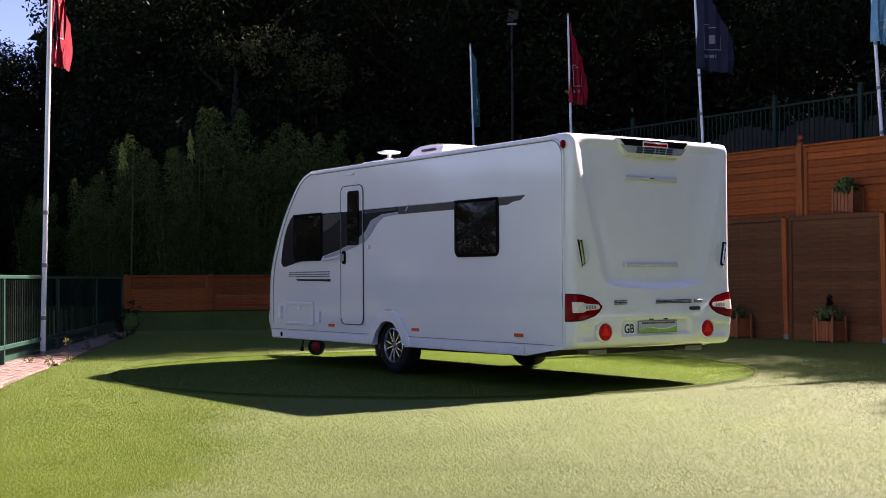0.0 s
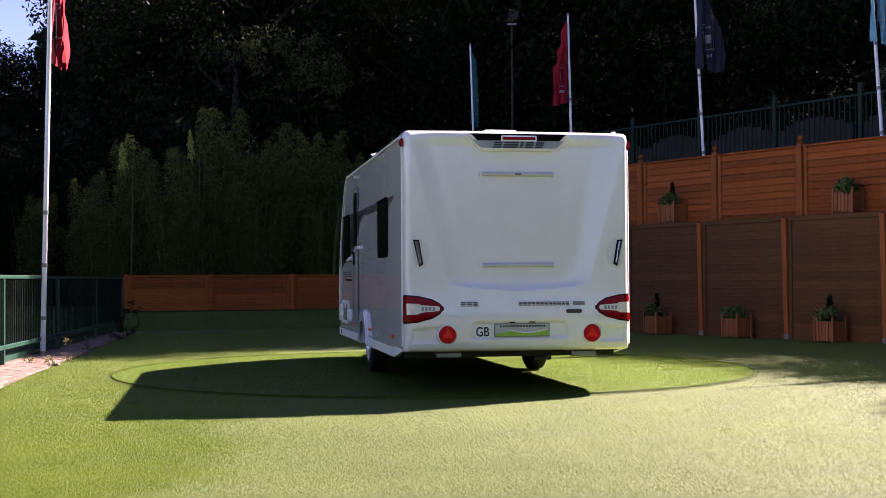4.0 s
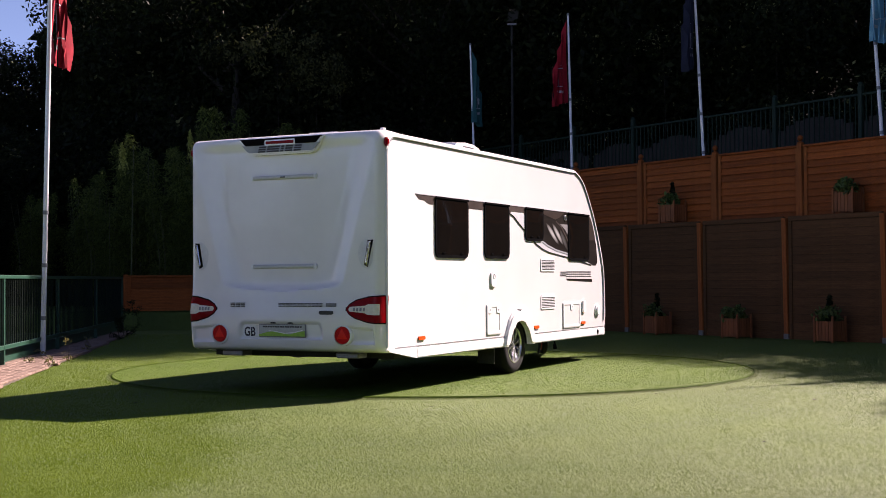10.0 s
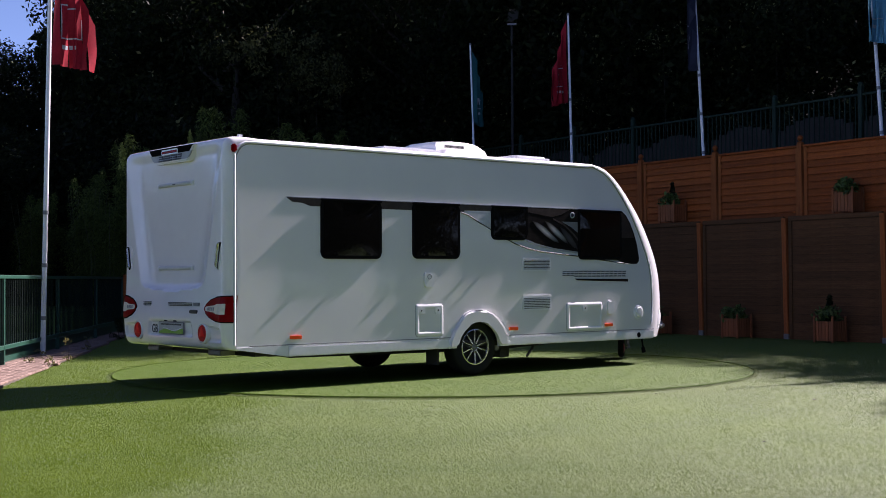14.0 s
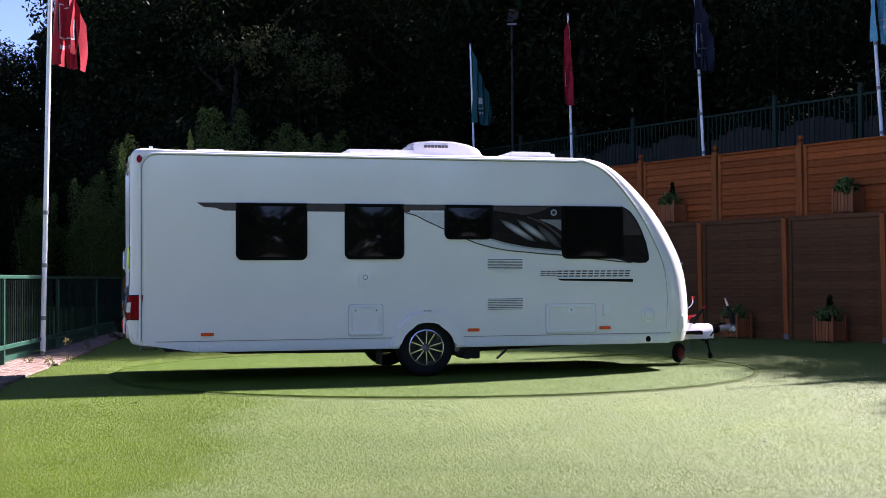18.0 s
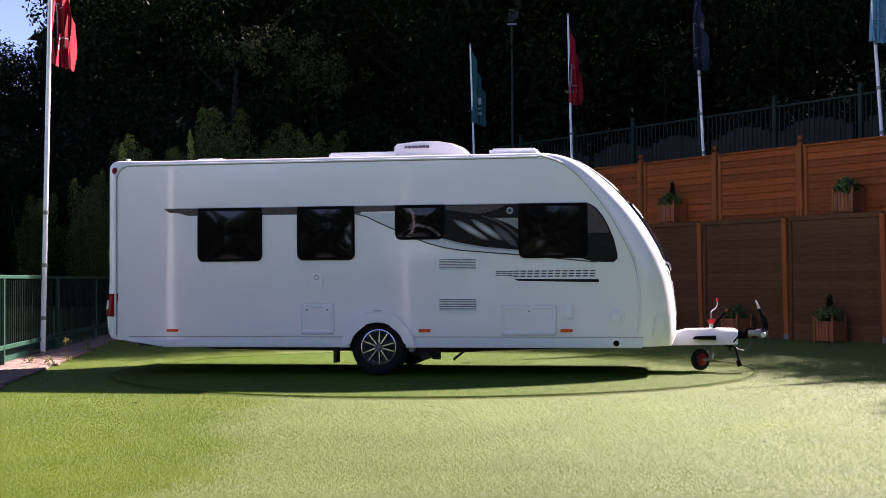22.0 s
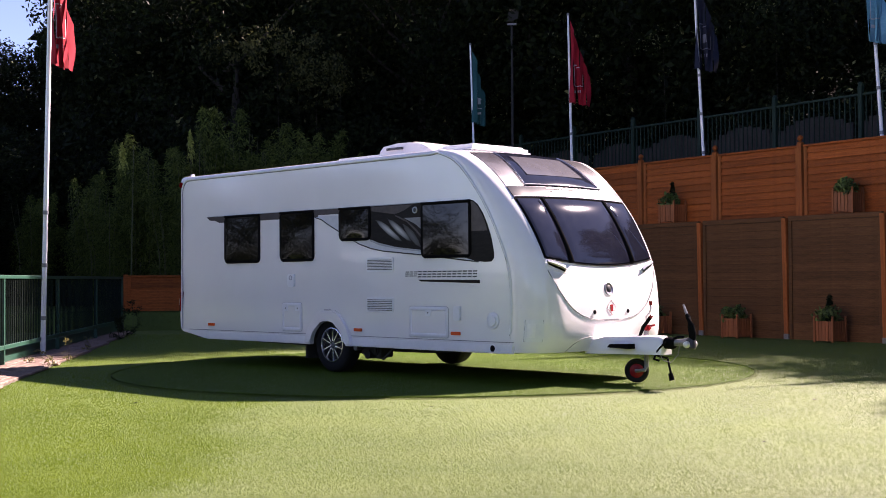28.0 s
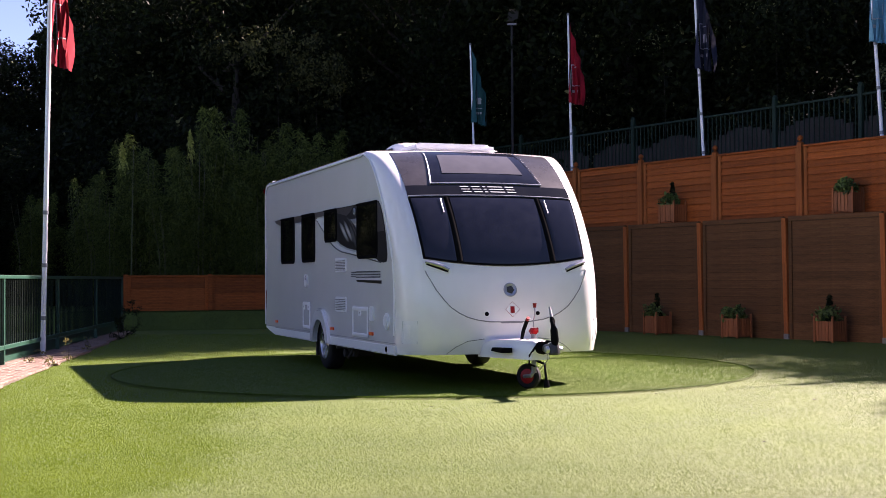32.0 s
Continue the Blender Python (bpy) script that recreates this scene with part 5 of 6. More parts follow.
        part("rear_bracket", a_box(-3.60, -3.42, s * 0.55, s * 0.80, 0.345, 0.40, bevel=0.01), STEEL, c)
    # motor movers before the wheels
    for s in (-1, 1):
        mv = part("mover", a_box(-0.06, 0.24, s * 0.72, s * 0.94, 0.215, 0.335, bevel=0.025, seg=2), UNDER, c, "dark motor mover before the wheel")
        part("mover_roller", tube([(-0.045, s * 0.80, 0.30), (-0.045, s * 1.03, 0.30)], 0.032, 14), STEEL, mv)
        part("mover_motor", tube([(0.10, s * 0.60, 0.225), (0.10, s * 0.97, 0.225)], 0.052, 14), UNDER, mv)
        part("mover_bracket", a_box(0.17, 0.27, s * 0.84, s * 0.90, 0.175, 0.30, bevel=0.01), UNDER, mv)
    part("water_pipe", tube([(0.6, -0.98, 0.34), (0.55, -1.0, 0.27), (0.44, -1.02, 0.18)], 0.016, 6), UNDER, c)
    part("mud_flap", a_box(-0.97, -0.94, -1.05, -0.85, 0.14, 0.34), UNDER, c)
    part("spare_wheel_tray", tube([(0.3, 0, 0.22), (0.3, 0.001, 0.30)], 0.32, 24), UNDER, c)

    # front: graphite fairing, skylight, three windows, locker lid
    flat = lambda v: (lambda y: v)
    side = lambda v: (lambda t: v)
    part("fairing", front_patch(side(-0.93), side(0.93), flat(1.995), lambda y: 2.525 - 0.02 * (y / 0.93) ** 2, 0.006, ny=24, nz=16), FAIRING, c, "graphite grey front fairing")
    sky_w = lambda sgn: (lambda v: sgn * (0.63 - 0.10 * v))
    sw = part("skylight", front_patch(sky_w(-1), sky_w(1), flat(2.135), flat(2.515), 0.012, 0.012), FRONTGLASS, c, "dark tinted skylight above the front windows")
    part("blind", front_patch(lambda v: -0.47 + 0.05 * v, lambda v: 0.47 - 0.05 * v, flat(2.235), flat(2.455), 0.0255), BLIND, sw)
    part("fairing_band", front_patch(side(-0.932), side(0.932), flat(1.994), flat(2.108), 0.009, ny=24, nz=6), BANDFILM, c, "dark graphite band under the skylight")
    bm = bmesh.new()
    for sgn in (-1, 1):
        tube([front_at(FRONT.of_z(z), sgn * (0.64 - 0.10 * (z - 2.135) / 0.38), 0.016) for z in np.linspace(2.125, 2.51, 9)], 0.006, 6, bm)
    tube([front_at(FRONT.of_z(2.125), y, 0.016) for y in np.linspace(-0.64, 0.64, 9)], 0.009, 6, bm)
    part("skylight_trim", bm, CHROME, sw)
    part("fairing_trim", tube([front_at(FRONT.of_z(1.992), y, 0.008) for y in np.linspace(-0.93, 0.93, 17)], 0.008, 6), CHROME, c)
    bm = bmesh.new()
    y = 0.31
    for wdt in (0.10, 0.17, 0.035, 0.10, 0.10):
        for z0, z1 in ((2.026, 2.036), (2.056, 2.064), (2.084, 2.094)):
            rows = [[front_at(FRONT.of_z(zz), y - q * wdt - 0.25 * (zz - 2.02), 0.0135) for q in (0, 0.5, 1)] for zz in (z0, z1)]
            sheet(rows, bm)
        y -= wdt + 0.028
    part("maker_mark", bm, DECAL_PALE, c, "pale outlined maker's mark of plain bars")
    zb = lambda y: 1.262 + 0.085 * (y / 0.9) ** 2
    zt = flat(1.985)
    part("window_surround", front_patch(lambda v: -0.905 - 0.03 * v, lambda v: 0.905 + 0.03 * v, lambda y: zb(y) - 0.02, zt, 0.005, ny=24, nz=14), BLACK, c)
    for n, (a, b) in enumerate((((-0.885, -0.555), (-0.915, -0.555)), ((-0.485, 0.485), (-0.485, 0.485)), ((0.555, 0.885), (0.555, 0.915)))):
        (a0, a1), (b0, b1) = a, b
        part("front_window", front_patch(lambda v, p=a0, q=b0: p + (q - p) * v, lambda v, p=a1, q=b1: p + (q - p) * v, zb, flat(1.965), 0.012, 0.012, ny=20, nz=18), FRONTGLASS, c, "blue-black tinted acrylic front window")
    part("window_bead", tube([front_at(FRONT.of_z(zb(y) - 0.022), y, 0.006) for y in np.linspace(-0.90, 0.90, 25)], 0.006, 6), BRIGHT, c, "bright bead under the front windows")
    for sgn in (-1, 1):
        part("mullion", tube([front_at(FRONT.of_z(z), sgn * 0.52, 0.0) for z in np.linspace(1.285, 1.975, 14)], [0.022 + 0.014 * (1 - i / 13) for i in range(14)], 10), BLACK, c)
        part("window_strut", tube([front_at(FRONT.of_z(z), sgn * 0.595, 0.025) for z in np.linspace(1.80, 1.95, 6)], 0.004, 6), CHROME, c)
        # handles and their pale recesses below the windows
        h = part("handle", tube([front_at(FRONT.of_z(z), sgn * yy, 0.02) for yy, z in ((0.895, 1.290), (0.82, 1.268), (0.73, 1.240), (0.655, 1.205))], [0.012, 0.020, 0.022, 0.015], 8), CHROME, c, "chrome locker handle")
        part("handle_slot", tube([front_at(FRONT.of_z(z), sgn * yy, 0.012) for yy, z in ((0.885, 1.266), (0.82, 1.246), (0.73, 1.216), (0.665, 1.186))], [0.006, 0.012, 0.013, 0.008], 6), BLACK, h)
        part("handle_recess", front_patch(side(sgn * 0.91), side(sgn * 0.62), lambda y: 1.165 + 0.16 * (abs(y) - 0.62), lambda y: 1.215 + 0.25 * (abs(y) - 0.62), 0.004, ny=6, nz=3), WHITEMARK, h)
        f = part("front_lamp", front_patch(side(sgn * 1.045), side(sgn * 1.085), flat(0.50), flat(0.65), 0.012, 0.006, ny=4, nz=6), WHITEMARK, c, "tall white front marker lamp")
        # a grey line stands for the shade along the lamp recess
        slot = [(1.095, 0.46), (1.095, 0.685), (0.985, 0.685), (0.985, 0.46), (1.095, 0.46)]
        part("recess_shade_line", tube([front_at(FRONT.of_z(b), sgn * a, 0.001) for a, b in slot], 0.004, 5), SHADELINE, f)
        part("lamp_recess", front_patch(side(sgn * 0.98), side(sgn * 1.10), flat(0.455), flat(0.69), 0.002, ny=6, nz=6), TRIM, c)
    lid = [(-0.90, 1.20), (-0.887, 1.162), (-0.80, 1.00), (-0.72, 0.895), (-0.647, 0.818), (-0.56, 0.76), (-0.476, 0.719), (-0.36, 0.687), (-0.229, 0.669), (0, 0.663)]
    lid = lid + [(-a, b) for a, b in lid[-2::-1]]
    part("locker_seam", tube([front_at(FRONT.of_z(z), yy, 0.001) for yy, z in lid], 0.0055, 6), GREYTRIM, c)
    part("locker_lip", front_patch(side(-0.12), side(0.12), flat(0.652), flat(0.672), 0.008, ny=6, nz=3), GREYTRIM, c)
    for yy in (-0.272, 0.296):
        s = FRONT.of_z(0.75)
        n = FRONT.normal(s)
        m = Matrix.Translation(front_at(s, yy)) @ Vector((n[0], 0, n[1])).to_track_quat("Z", "Y").to_matrix().to_4x4()
        part("locker_lock", lathe([(0.022, -0.002), (0.022, 0.006), (0.016, 0.009), (0.0, 0.009)], 16, m), BLACK, c)
    s = FRONT.of_z(0.995)
    n = FRONT.normal(s)
    m = Matrix.Translation(front_at(s, 0.0)) @ Vector((n[0], 0, n[1])).to_track_quat("Z", "Y").to_matrix().to_4x4()
    b = part("badge", lathe([(0.074, 0.0), (0.074, 0.004), (0.064, 0.008), (0.058, 0.004), (0.0, 0.004)], 28, m), CHROME, c, "round chrome badge")
    part("badge_emblem", lathe([(0.045, 0.004), (0.036, 0.008), (0.0, 0.010)], 5, m), MARK, b)
    dia = [front_at(FRONT.of_z(0.795 + dz), 0.012 + dy, 0.004) for dy, dz in ((0, -0.080), (0.080, 0), (0, 0.076), (-0.076, 0))]
    bm = bmesh.new()
    bm.faces.new([bm.verts.new(p) for p in dia])
    g = part("warning_diamond", bm, WHITEMARK, c, "white diamond gas label with a red edge", smooth=False)
    part("diamond_edge", tube(dia + dia[:1], 0.0025, 5), REDPAINT, g)
    part("gas_symbol", front_patch(side(-0.010), side(0.034), flat(0.755), flat(0.825), 0.008, ny=3, nz=3), REDPAINT, g)
    for sgn in (-1, 1):
        part("lower_seam", tube([front_at(FRONT.of_z(z), sgn * yy, 0.001) for yy, z in ((0.70, 0.345), (0.60, 0.42), (0.48, 0.475), (0.30, 0.495))], 0.004, 5), GREYTRIM, c)

    # rear: lamps, reflectors, plate, rails, spoiler
    for s in (-1, 1):
        ys = (0.765, 0.785, 0.86, 1.0, 1.125)
        hi = lambda y: float(np.interp(y, ys, (0.832, 0.862, 0.905, 0.938, 0.947)))
        lo = lambda y: float(np.interp(y, ys, (0.820, 0.788, 0.745, 0.707, 0.695)))
        lamp = part("rear_lamp", rear_patch(s, 0.765, 1.1245, lo, hi, 0.010, 44), REDLENS, c, "wedge-shaped red and clear rear lamp")
        part("lamp_gasket", rear_patch(s, 0.752, 1.1245, lambda y: lo(y) - 0.012, lambda y: hi(y) + 0.012, 0.005, 44), BLACK, lamp)
        yc = (0.79, 0.80, 0.97, 1.0, 1.10)
        chi = lambda y: float(np.interp(y, yc, (0.832, 0.848, 0.860, 0.874, 0.877)))
        clo = lambda y: float(np.interp(y, yc, (0.820, 0.804, 0.790, 0.774, 0.770)))
        part("clear_lens", rear_patch(s, 0.79, 1.10, clo, chi, 0.013, 32, 4), CLEARLENS, lamp)
        for k in range(4):
            part("led_row", rear_patch(s, 0.84 + 0.036 * k, 0.862 + 0.036 * k, lambda y: 0.808, lambda y: 0.841, 0.016, 3, 2), GREYTRIM, lamp, smooth=False)
        m = Matrix.Translation((-3.715, s * 0.716, 0.575)) @ Matrix.Rotation(radians(-90), 4, "Y")
        ring = part("reflector", lathe([(0.105, 0), (0.103, 0.035), (0.088, 0.045), (0.086, 0.03), (0, 0.03)], 32, m), GEL, c, "round red reflector in a white ring")
        part("lens", lathe([(0.085, 0.031), (0.08, 0.046), (0, 0.05)], 32, m), REFLECT, ring)
        part("triangle", lathe([(0.07, 0.047), (0.05, 0.056), (0, 0.058)], 3, m @ Matrix.Rotation(0, 4, "Z")), REFLECT_MID, ring)
        # grab handles in their recesses
        g = part("grab_recess", prism([(s * (0.985 + 0.075 * math.cos(q) * (1.5 if math.cos(q) < 0 else 0.8)), 1.355 + 0.15 * math.sin(q)) for q in np.linspace(0, 2 * math.pi, 25)[:-1]], "yz", -3.70, -3.7275, 0.006, 2), GREYMOULD, c)
        part("grab_handle", prism([(s * 1.032, 1.478), (s * 0.998, 1.474), (s * 0.958, 1.262), (s * 0.985, 1.240)], "yz", -3.72, -3.756, 0.008, 2), BRIGHT, g, "chrome grab handle")
        part("grab_slot", prism([(s * 1.044, 1.488), (s * 0.986, 1.484), (s * 0.946, 1.25), (s * 0.985, 1.226)], "yz", -3.715, -3.733), BLACK, g)
        part("marker_lamp", a_box(-3.655, -3.60, s * 1.11, s * 1.16, 2.385, 2.465, bevel=0.014, seg=2), REDLENS, c, "small red upper marker lamp")
    for z in (2.126, 1.242):
        r = part("rear_rail", tube([(-3.675, -0.355, z), (-3.675, 0.355, z)], 0.021, 12), SILVER, c, "pale silver rail across the back")
        for s in (-1, 1):
            part("rail_end", a_box(-3.69, -3.63, s * 0.345, s * 0.39, z - 0.026, z + 0.026, bevel=0.01, seg=2), TRIM, r)
    part("rail_mark", a_box(-3.697, -3.69, -0.03, 0.03, 2.12, 2.132), MARK, c)
    part("spoiler", prism([(-0.50, 2.515), (-0.42, 2.40), (-0.385, 2.365), (-0.34, 2.35), (0.34, 2.35), (0.385, 2.365), (0.42, 2.40), (0.50, 2.515)], "yz", -3.66, -3.730, 0.012), GEL, c)
    part("spoiler_plate", prism([(-0.455, 2.45), (-0.40, 2.395), (-0.37, 2.375), (0.37, 2.375), (0.40, 2.395), (0.455, 2.45)], "yz", -3.70, -3.734), DECAL_PALE, c, "silver-grey plate under the spoiler", smooth=False)
    part("spoiler_strip", prism([(-0.475, 2.513), (-0.41, 2.447), (0.41, 2.447), (0.475, 2.513)], "yz", -3.70, -3.744, 0.004), BLACK, c)
    br = part("brake_lamp", a_box(-3.752, -3.73, -0.165, 0.165, 2.452, 2.484, bevel=0.006), REDLENS, c, "slim red high-level brake lamp")
    part("brake_lamp_frame", prism(rounded(-0.178, 2.440, 0.178, 2.496, 0.012), "yz", -3.72, -3.747, 0.003), GEL, br)
    bm = bmesh.new()
    yy = 0.26
    for wdt in (0.08, 0.14, 0.03, 0.08, 0.08):
        for z0 in (2.375, 2.398, 2.42):
            prism([(yy - 0.3 * (z0 - 2.375), z0), (yy - wdt - 0.3 * (z0 - 2.375), z0), (yy - wdt - 0.3 * (z0 - 2.360), z0 + 0.015), (yy - 0.3 * (z0 - 2.360), z0 + 0.015)], "yz", -3.735, -3.742, bm=bm)
        yy -= wdt + 0.022
    part("maker_mark", bm, MARK, c, smooth=False)
    plate = part("number_plate", a_box(-3.74, -3.728, -0.295, 0.257, 0.547, 0.676, bevel=0.006), GREYTRIM, c, "dealer's plate with green hills printed on white")
    part("plate_face", a_box(-3.743, -3.737, -0.285, 0.247, 0.556, 0.667), PLATE, plate, smooth=False)
    bm = bmesh.new()
    for k in range(16):
        box(bm, -3.7445, -3.742, 0.205 - k * 0.0288, 0.182 - k * 0.0288, 0.642, 0.658)
    tagged(part("plate_lettering", bm, MARK, plate, smooth=False), kind="stuff")
    part("plate_swoosh", prism([(0.16, 0.616), (0.06, 0.600), (-0.05, 0.582), (-0.18, 0.592), (-0.26, 0.615), (-0.26, 0.622), (-0.17, 0.600), (-0.05, 0.590), (0.06, 0.608)], "yz", -3.742, -3.7462), WHITEMARK, plate, smooth=False)
    part("plate_hills", prism([(0.247, 0.557), (0.247, 0.572), (0.15, 0.598), (0.05, 0.606), (-0.02, 0.585), (-0.12, 0.578), (-0.2, 0.6), (-0.285, 0.61), (-0.285, 0.557)], "yz", -3.742, -3.745), GREENMARK, plate, smooth=False)
    for yy in (-0.12, 0.08):
        part("plate_lamp", a_box(-3.755, -3.73, yy - 0.03, yy + 0.03, 0.682, 0.694, bevel=0.004), BLACK, c)
    words = bpy.data.curves.new("country_letters", "FONT")
    words.body, words.size, words.align_x, words.extrude = "GB", 0.125, "CENTER", 0.001
    words.offset = 0.0026
    tmp = bpy.data.objects.new("tmp", words)
    me = bpy.data.meshes.new_from_object(tmp)
    bpy.data.objects.remove(tmp)
    me.materials.append(NAVY)
    gb = new("country_letters", me)
    gb.parent = c
    gb.matrix_local = Matrix(((0, 0, -1, -3.728), (-1, 0, 0, 0.370), (0, 1, 0, 0.557), (0, 0, 0, 1)))
    gb.scale = (0.82, 1, 1)
    part("country_plate", prism(rounded(0.29, 0.545, 0.45, 0.665, 0.02), "yz", -3.70, -3.7262), WHITEMARK, c, smooth=False)
    bm = bmesh.new()
    for y0, y1, z, t in ((0.584, 0.40, 0.845, 0.04), (0.012, -0.5, 0.848, 0.035)):
        k = 3 if y1 > 0 else 12
        for i in range(k):
            a = y0 + (y1 - y0) * i / k
            b = a + (y1 - y0) / k * 0.72
            for z0 in (z, z + t * 0.4, z + t * 0.8):
                prism([(a, z0), (b, z0), (b, z0 + t * 0.2), (a, z0 + t * 0.2)], "yz", -3.735, -3.757, bm=bm)
    tagged(part("model_mark", bm, MARK, c, smooth=False), kind="stuff")
    part("model_tag", a_box(-3.757, -3.735, -0.645, -0.53, 0.848, 0.884, bevel=0.004), GREYTRIM, c)
    part("pill_badge", prism(rounded(-0.615, 0.772, -0.455, 0.81, 0.018), "yz", -3.74, -3.762, 0.004), MARK, c)

    # side walls: windows, hatches, vents and graphics
    for s in (-1, 1):
        def flatp(name, pts, out, mat, parent=c, label="", bevel=0.0, base=0.0):
            return part(name, prism(pts, "xz", s * (HALF + base), s * (HALF + out), bevel), mat, parent, label, smooth=bool(bevel))

        def window(x0, z0, x1, z1, label="dark tinted acrylic side window"):
            f = flatp("side_window", rounded(x0, z0, x1, z1, 0.07), 0.014, BLACK, c, label, 0.006)
            rows = []
            for j in range(13):
                v = j / 12
                row = []
                for i in range(13):
                    u = i / 12
                    row.append((x0 + 0.035 + (x1 - x0 - 0.07) * u, s * (HALF + 0.0145 + 0.004 * 16 * u * (1 - u) * v * (1 - v)), z0 + 0.035 + (z1 - z0 - 0.07) * v))
                rows.append(row)
            part("pane", sheet(rows), ACRYLIC, f)
            part("head_rail", a_box(x0, x1, s * (HALF + 0.008), s * (HALF + 0.022), z1 - 0.022, z1, bevel=0.004), BLACK, f)
            for cx in (x0 + 0.18, x1 - 0.18):
                part("catch", a_box(cx - 0.025, cx + 0.025, s * (HALF + 0.012), s * (HALF + 0.024), z0 + 0.045, z0 + 0.06), BLACK, f)
            return f

        def hatch(x0, z0, x1, z1, latch):
            h = flatp("locker_hatch", rounded(x0, z0, x1, z1, 0.03), 0.007, SIDE, c, "white plastic locker hatch", 0.003)
            loops = [rounded(x0 + g, z0 + g, x1 - g, z1 - g, max(0.008, 0.03 - g)) for g in (0.0, 0.004, 0.012, 0.034, 0.042, 0.046)]
            highs = (0.0, 0.009, 0.013, 0.013, 0.010, 0.007)
            rows = [[(loops[q][k][0], s * (HALF + highs[q]), loops[q][k][1]) for q in range(6)] for k in range(len(loops[0]))]
            part("hatch_frame", sheet(rows + rows[:1]), TRIM, h)
            # a grey line round the hatch stands for the soft shade at its edge
            rim = rounded(x0, z0, x1, z1, 0.03)
            part("hatch_shade_line", tube([(a, s * (HALF + 0.001), b) for a, b in rim + rim[:1]], 0.005, 5), SHADELINE, h)
            for lx in latch:
                l = flatp("latch", rounded(lx - 0.045, z1 - 0.105, lx + 0.045, z1 - 0.035, 0.012), 0.014, TRIM, h, "", 0.003, 0.006)
                part("keyhole", lathe([(0.01, 0), (0.01, 0.002), (0, 0.002)], 8, Matrix.Translation((lx, s * (HALF + 0.014), z1 - 0.068)) @ Matrix.Rotation(radians(-90 * s), 4, "X")), MARK, l)

        def marker(x, z):
            flatp("marker_lamp", rounded(x - 0.07, z - 0.018, x + 0.07, z + 0.018, 0.008), 0.014, ORANGE, c, "small orange side marker lamp", 0.004)

        stripe = [(-3.02, 1.963), (-2.94, 1.912), (-2.82, 1.905), (-2.72, 1.874), (-0.62, 1.870), (-0.62, 1.960)]
        flatp("stripe", stripe, 0.003, DECAL_MID, label="bronze-grey side stripe")
        if s < 0:
            flatp("stripe", [(-0.62, 1.958), (-0.62, 1.892), (-0.2, 1.895), (-0.2, 1.958)], 0.0034, DECAL_MID)
        part("stripe_line", a_box(-3.0, 1.3, s * 1.1245, s * (HALF + 0.006), 1.958, 1.966), DECAL_PALE, c, smooth=False)
        if s < 0:
            window(-2.594, 1.329, -1.803, 1.960)
            window(-1.379, 1.335, -0.693, 1.962)
            window(-0.215, 1.563, 0.360, 1.962)
            window(1.214, 1.339, 1.995, 1.961)
            line = [(-0.677, 1.868), (-0.55, 1.835), (-0.418, 1.769), (-0.217, 1.680), (0.0, 1.585), (0.165, 1.520), (0.35, 1.470), (0.554, 1.435), (0.90, 1.405), (1.268, 1.376), (1.6, 1.34), (1.917, 1.307), (2.10, 1.29)]
            flatp("swoosh", line + [(2.10, 1.34), (1.268, 1.44), (0.554, 1.52), (0.3, 1.62), (0.05, 1.76), (-0.2, 1.872), (-0.62, 1.880)], 0.003, SWOOSH, label="silver-grey swoosh")
            dark = [(0.10, 1.957), (0.12, 1.66), (0.30, 1.585), (0.50, 1.525), (0.80, 1.47), (1.268, 1.425), (1.917, 1.335), (2.05, 1.30), (2.20, 1.287), (2.285, 1.29), (2.325, 1.325), (2.326, 1.38), (2.29, 1.54), (2.23, 1.69), (2.168, 1.806), (2.09, 1.905), (2.02, 1.95), (1.96, 1.957)]
            flatp("graphic_band", dark, 0.005, DECAL, label="bronze-black graphic band")
            part("swoosh_line", tube([(a, s * (HALF + 0.004), b) for a, b in line], 0.007, 5), MARK, c)
            flatp("bronze_sheen", [(0.375, 1.948), (1.08, 1.948), (0.93, 1.885), (0.77, 1.85), (0.375, 1.90)], 0.0062, BRONZE)
            flatp("bronze_sheen", [(1.99, 1.942), (2.03, 1.935), (2.093, 1.88), (2.165, 1.78), (2.215, 1.68), (2.235, 1.62), (1.99, 1.62)], 0.0062, BRONZE)
            for cx, cz, a, half in ((0.67, 1.668, -30, 0.26), (0.85, 1.668, -34, 0.24), (1.06, 1.60, -42, 0.20)):
                ca, sa = math.cos(radians(a)), math.sin(radians(a))
                leaf = [(-half, 0.0), (-half * 0.6, 0.03), (0, 0.045), (half * 0.6, 0.03), (half, 0.0), (half * 0.6, -0.035), (0, -0.045), (-half * 0.6, -0.03)]
                stroke = brushed("brushed_silver_film", (cx, 0, cz), a, half * 0.95, 0.046, 0.40 if cx < 1 else 0.06)
                flatp("brush_stroke", [(cx + p * ca - q * sa, cz + p * sa + q * ca) for p, q in leaf], 0.0066, stroke, label="silver brush stroke fading into black")
            flatp("crease", [(0.655, 1.752), (0.72, 1.71), (0.83, 1.63), (0.99, 1.545), (0.82, 1.605), (0.70, 1.69)], 0.0072, DECAL)
            flatp("sweep_line", [(0.79, 1.838), (0.978, 1.775), (1.135, 1.668), (1.214, 1.60), (1.214, 1.57), (1.125, 1.645), (0.972, 1.755), (0.79, 1.822)], 0.0064, DECAL_MID)
            flatp("weave_patch", [(0.93, 1.80), (1.21, 1.80), (1.21, 1.67), (1.10, 1.735)], 0.0062, GREYTRIM)
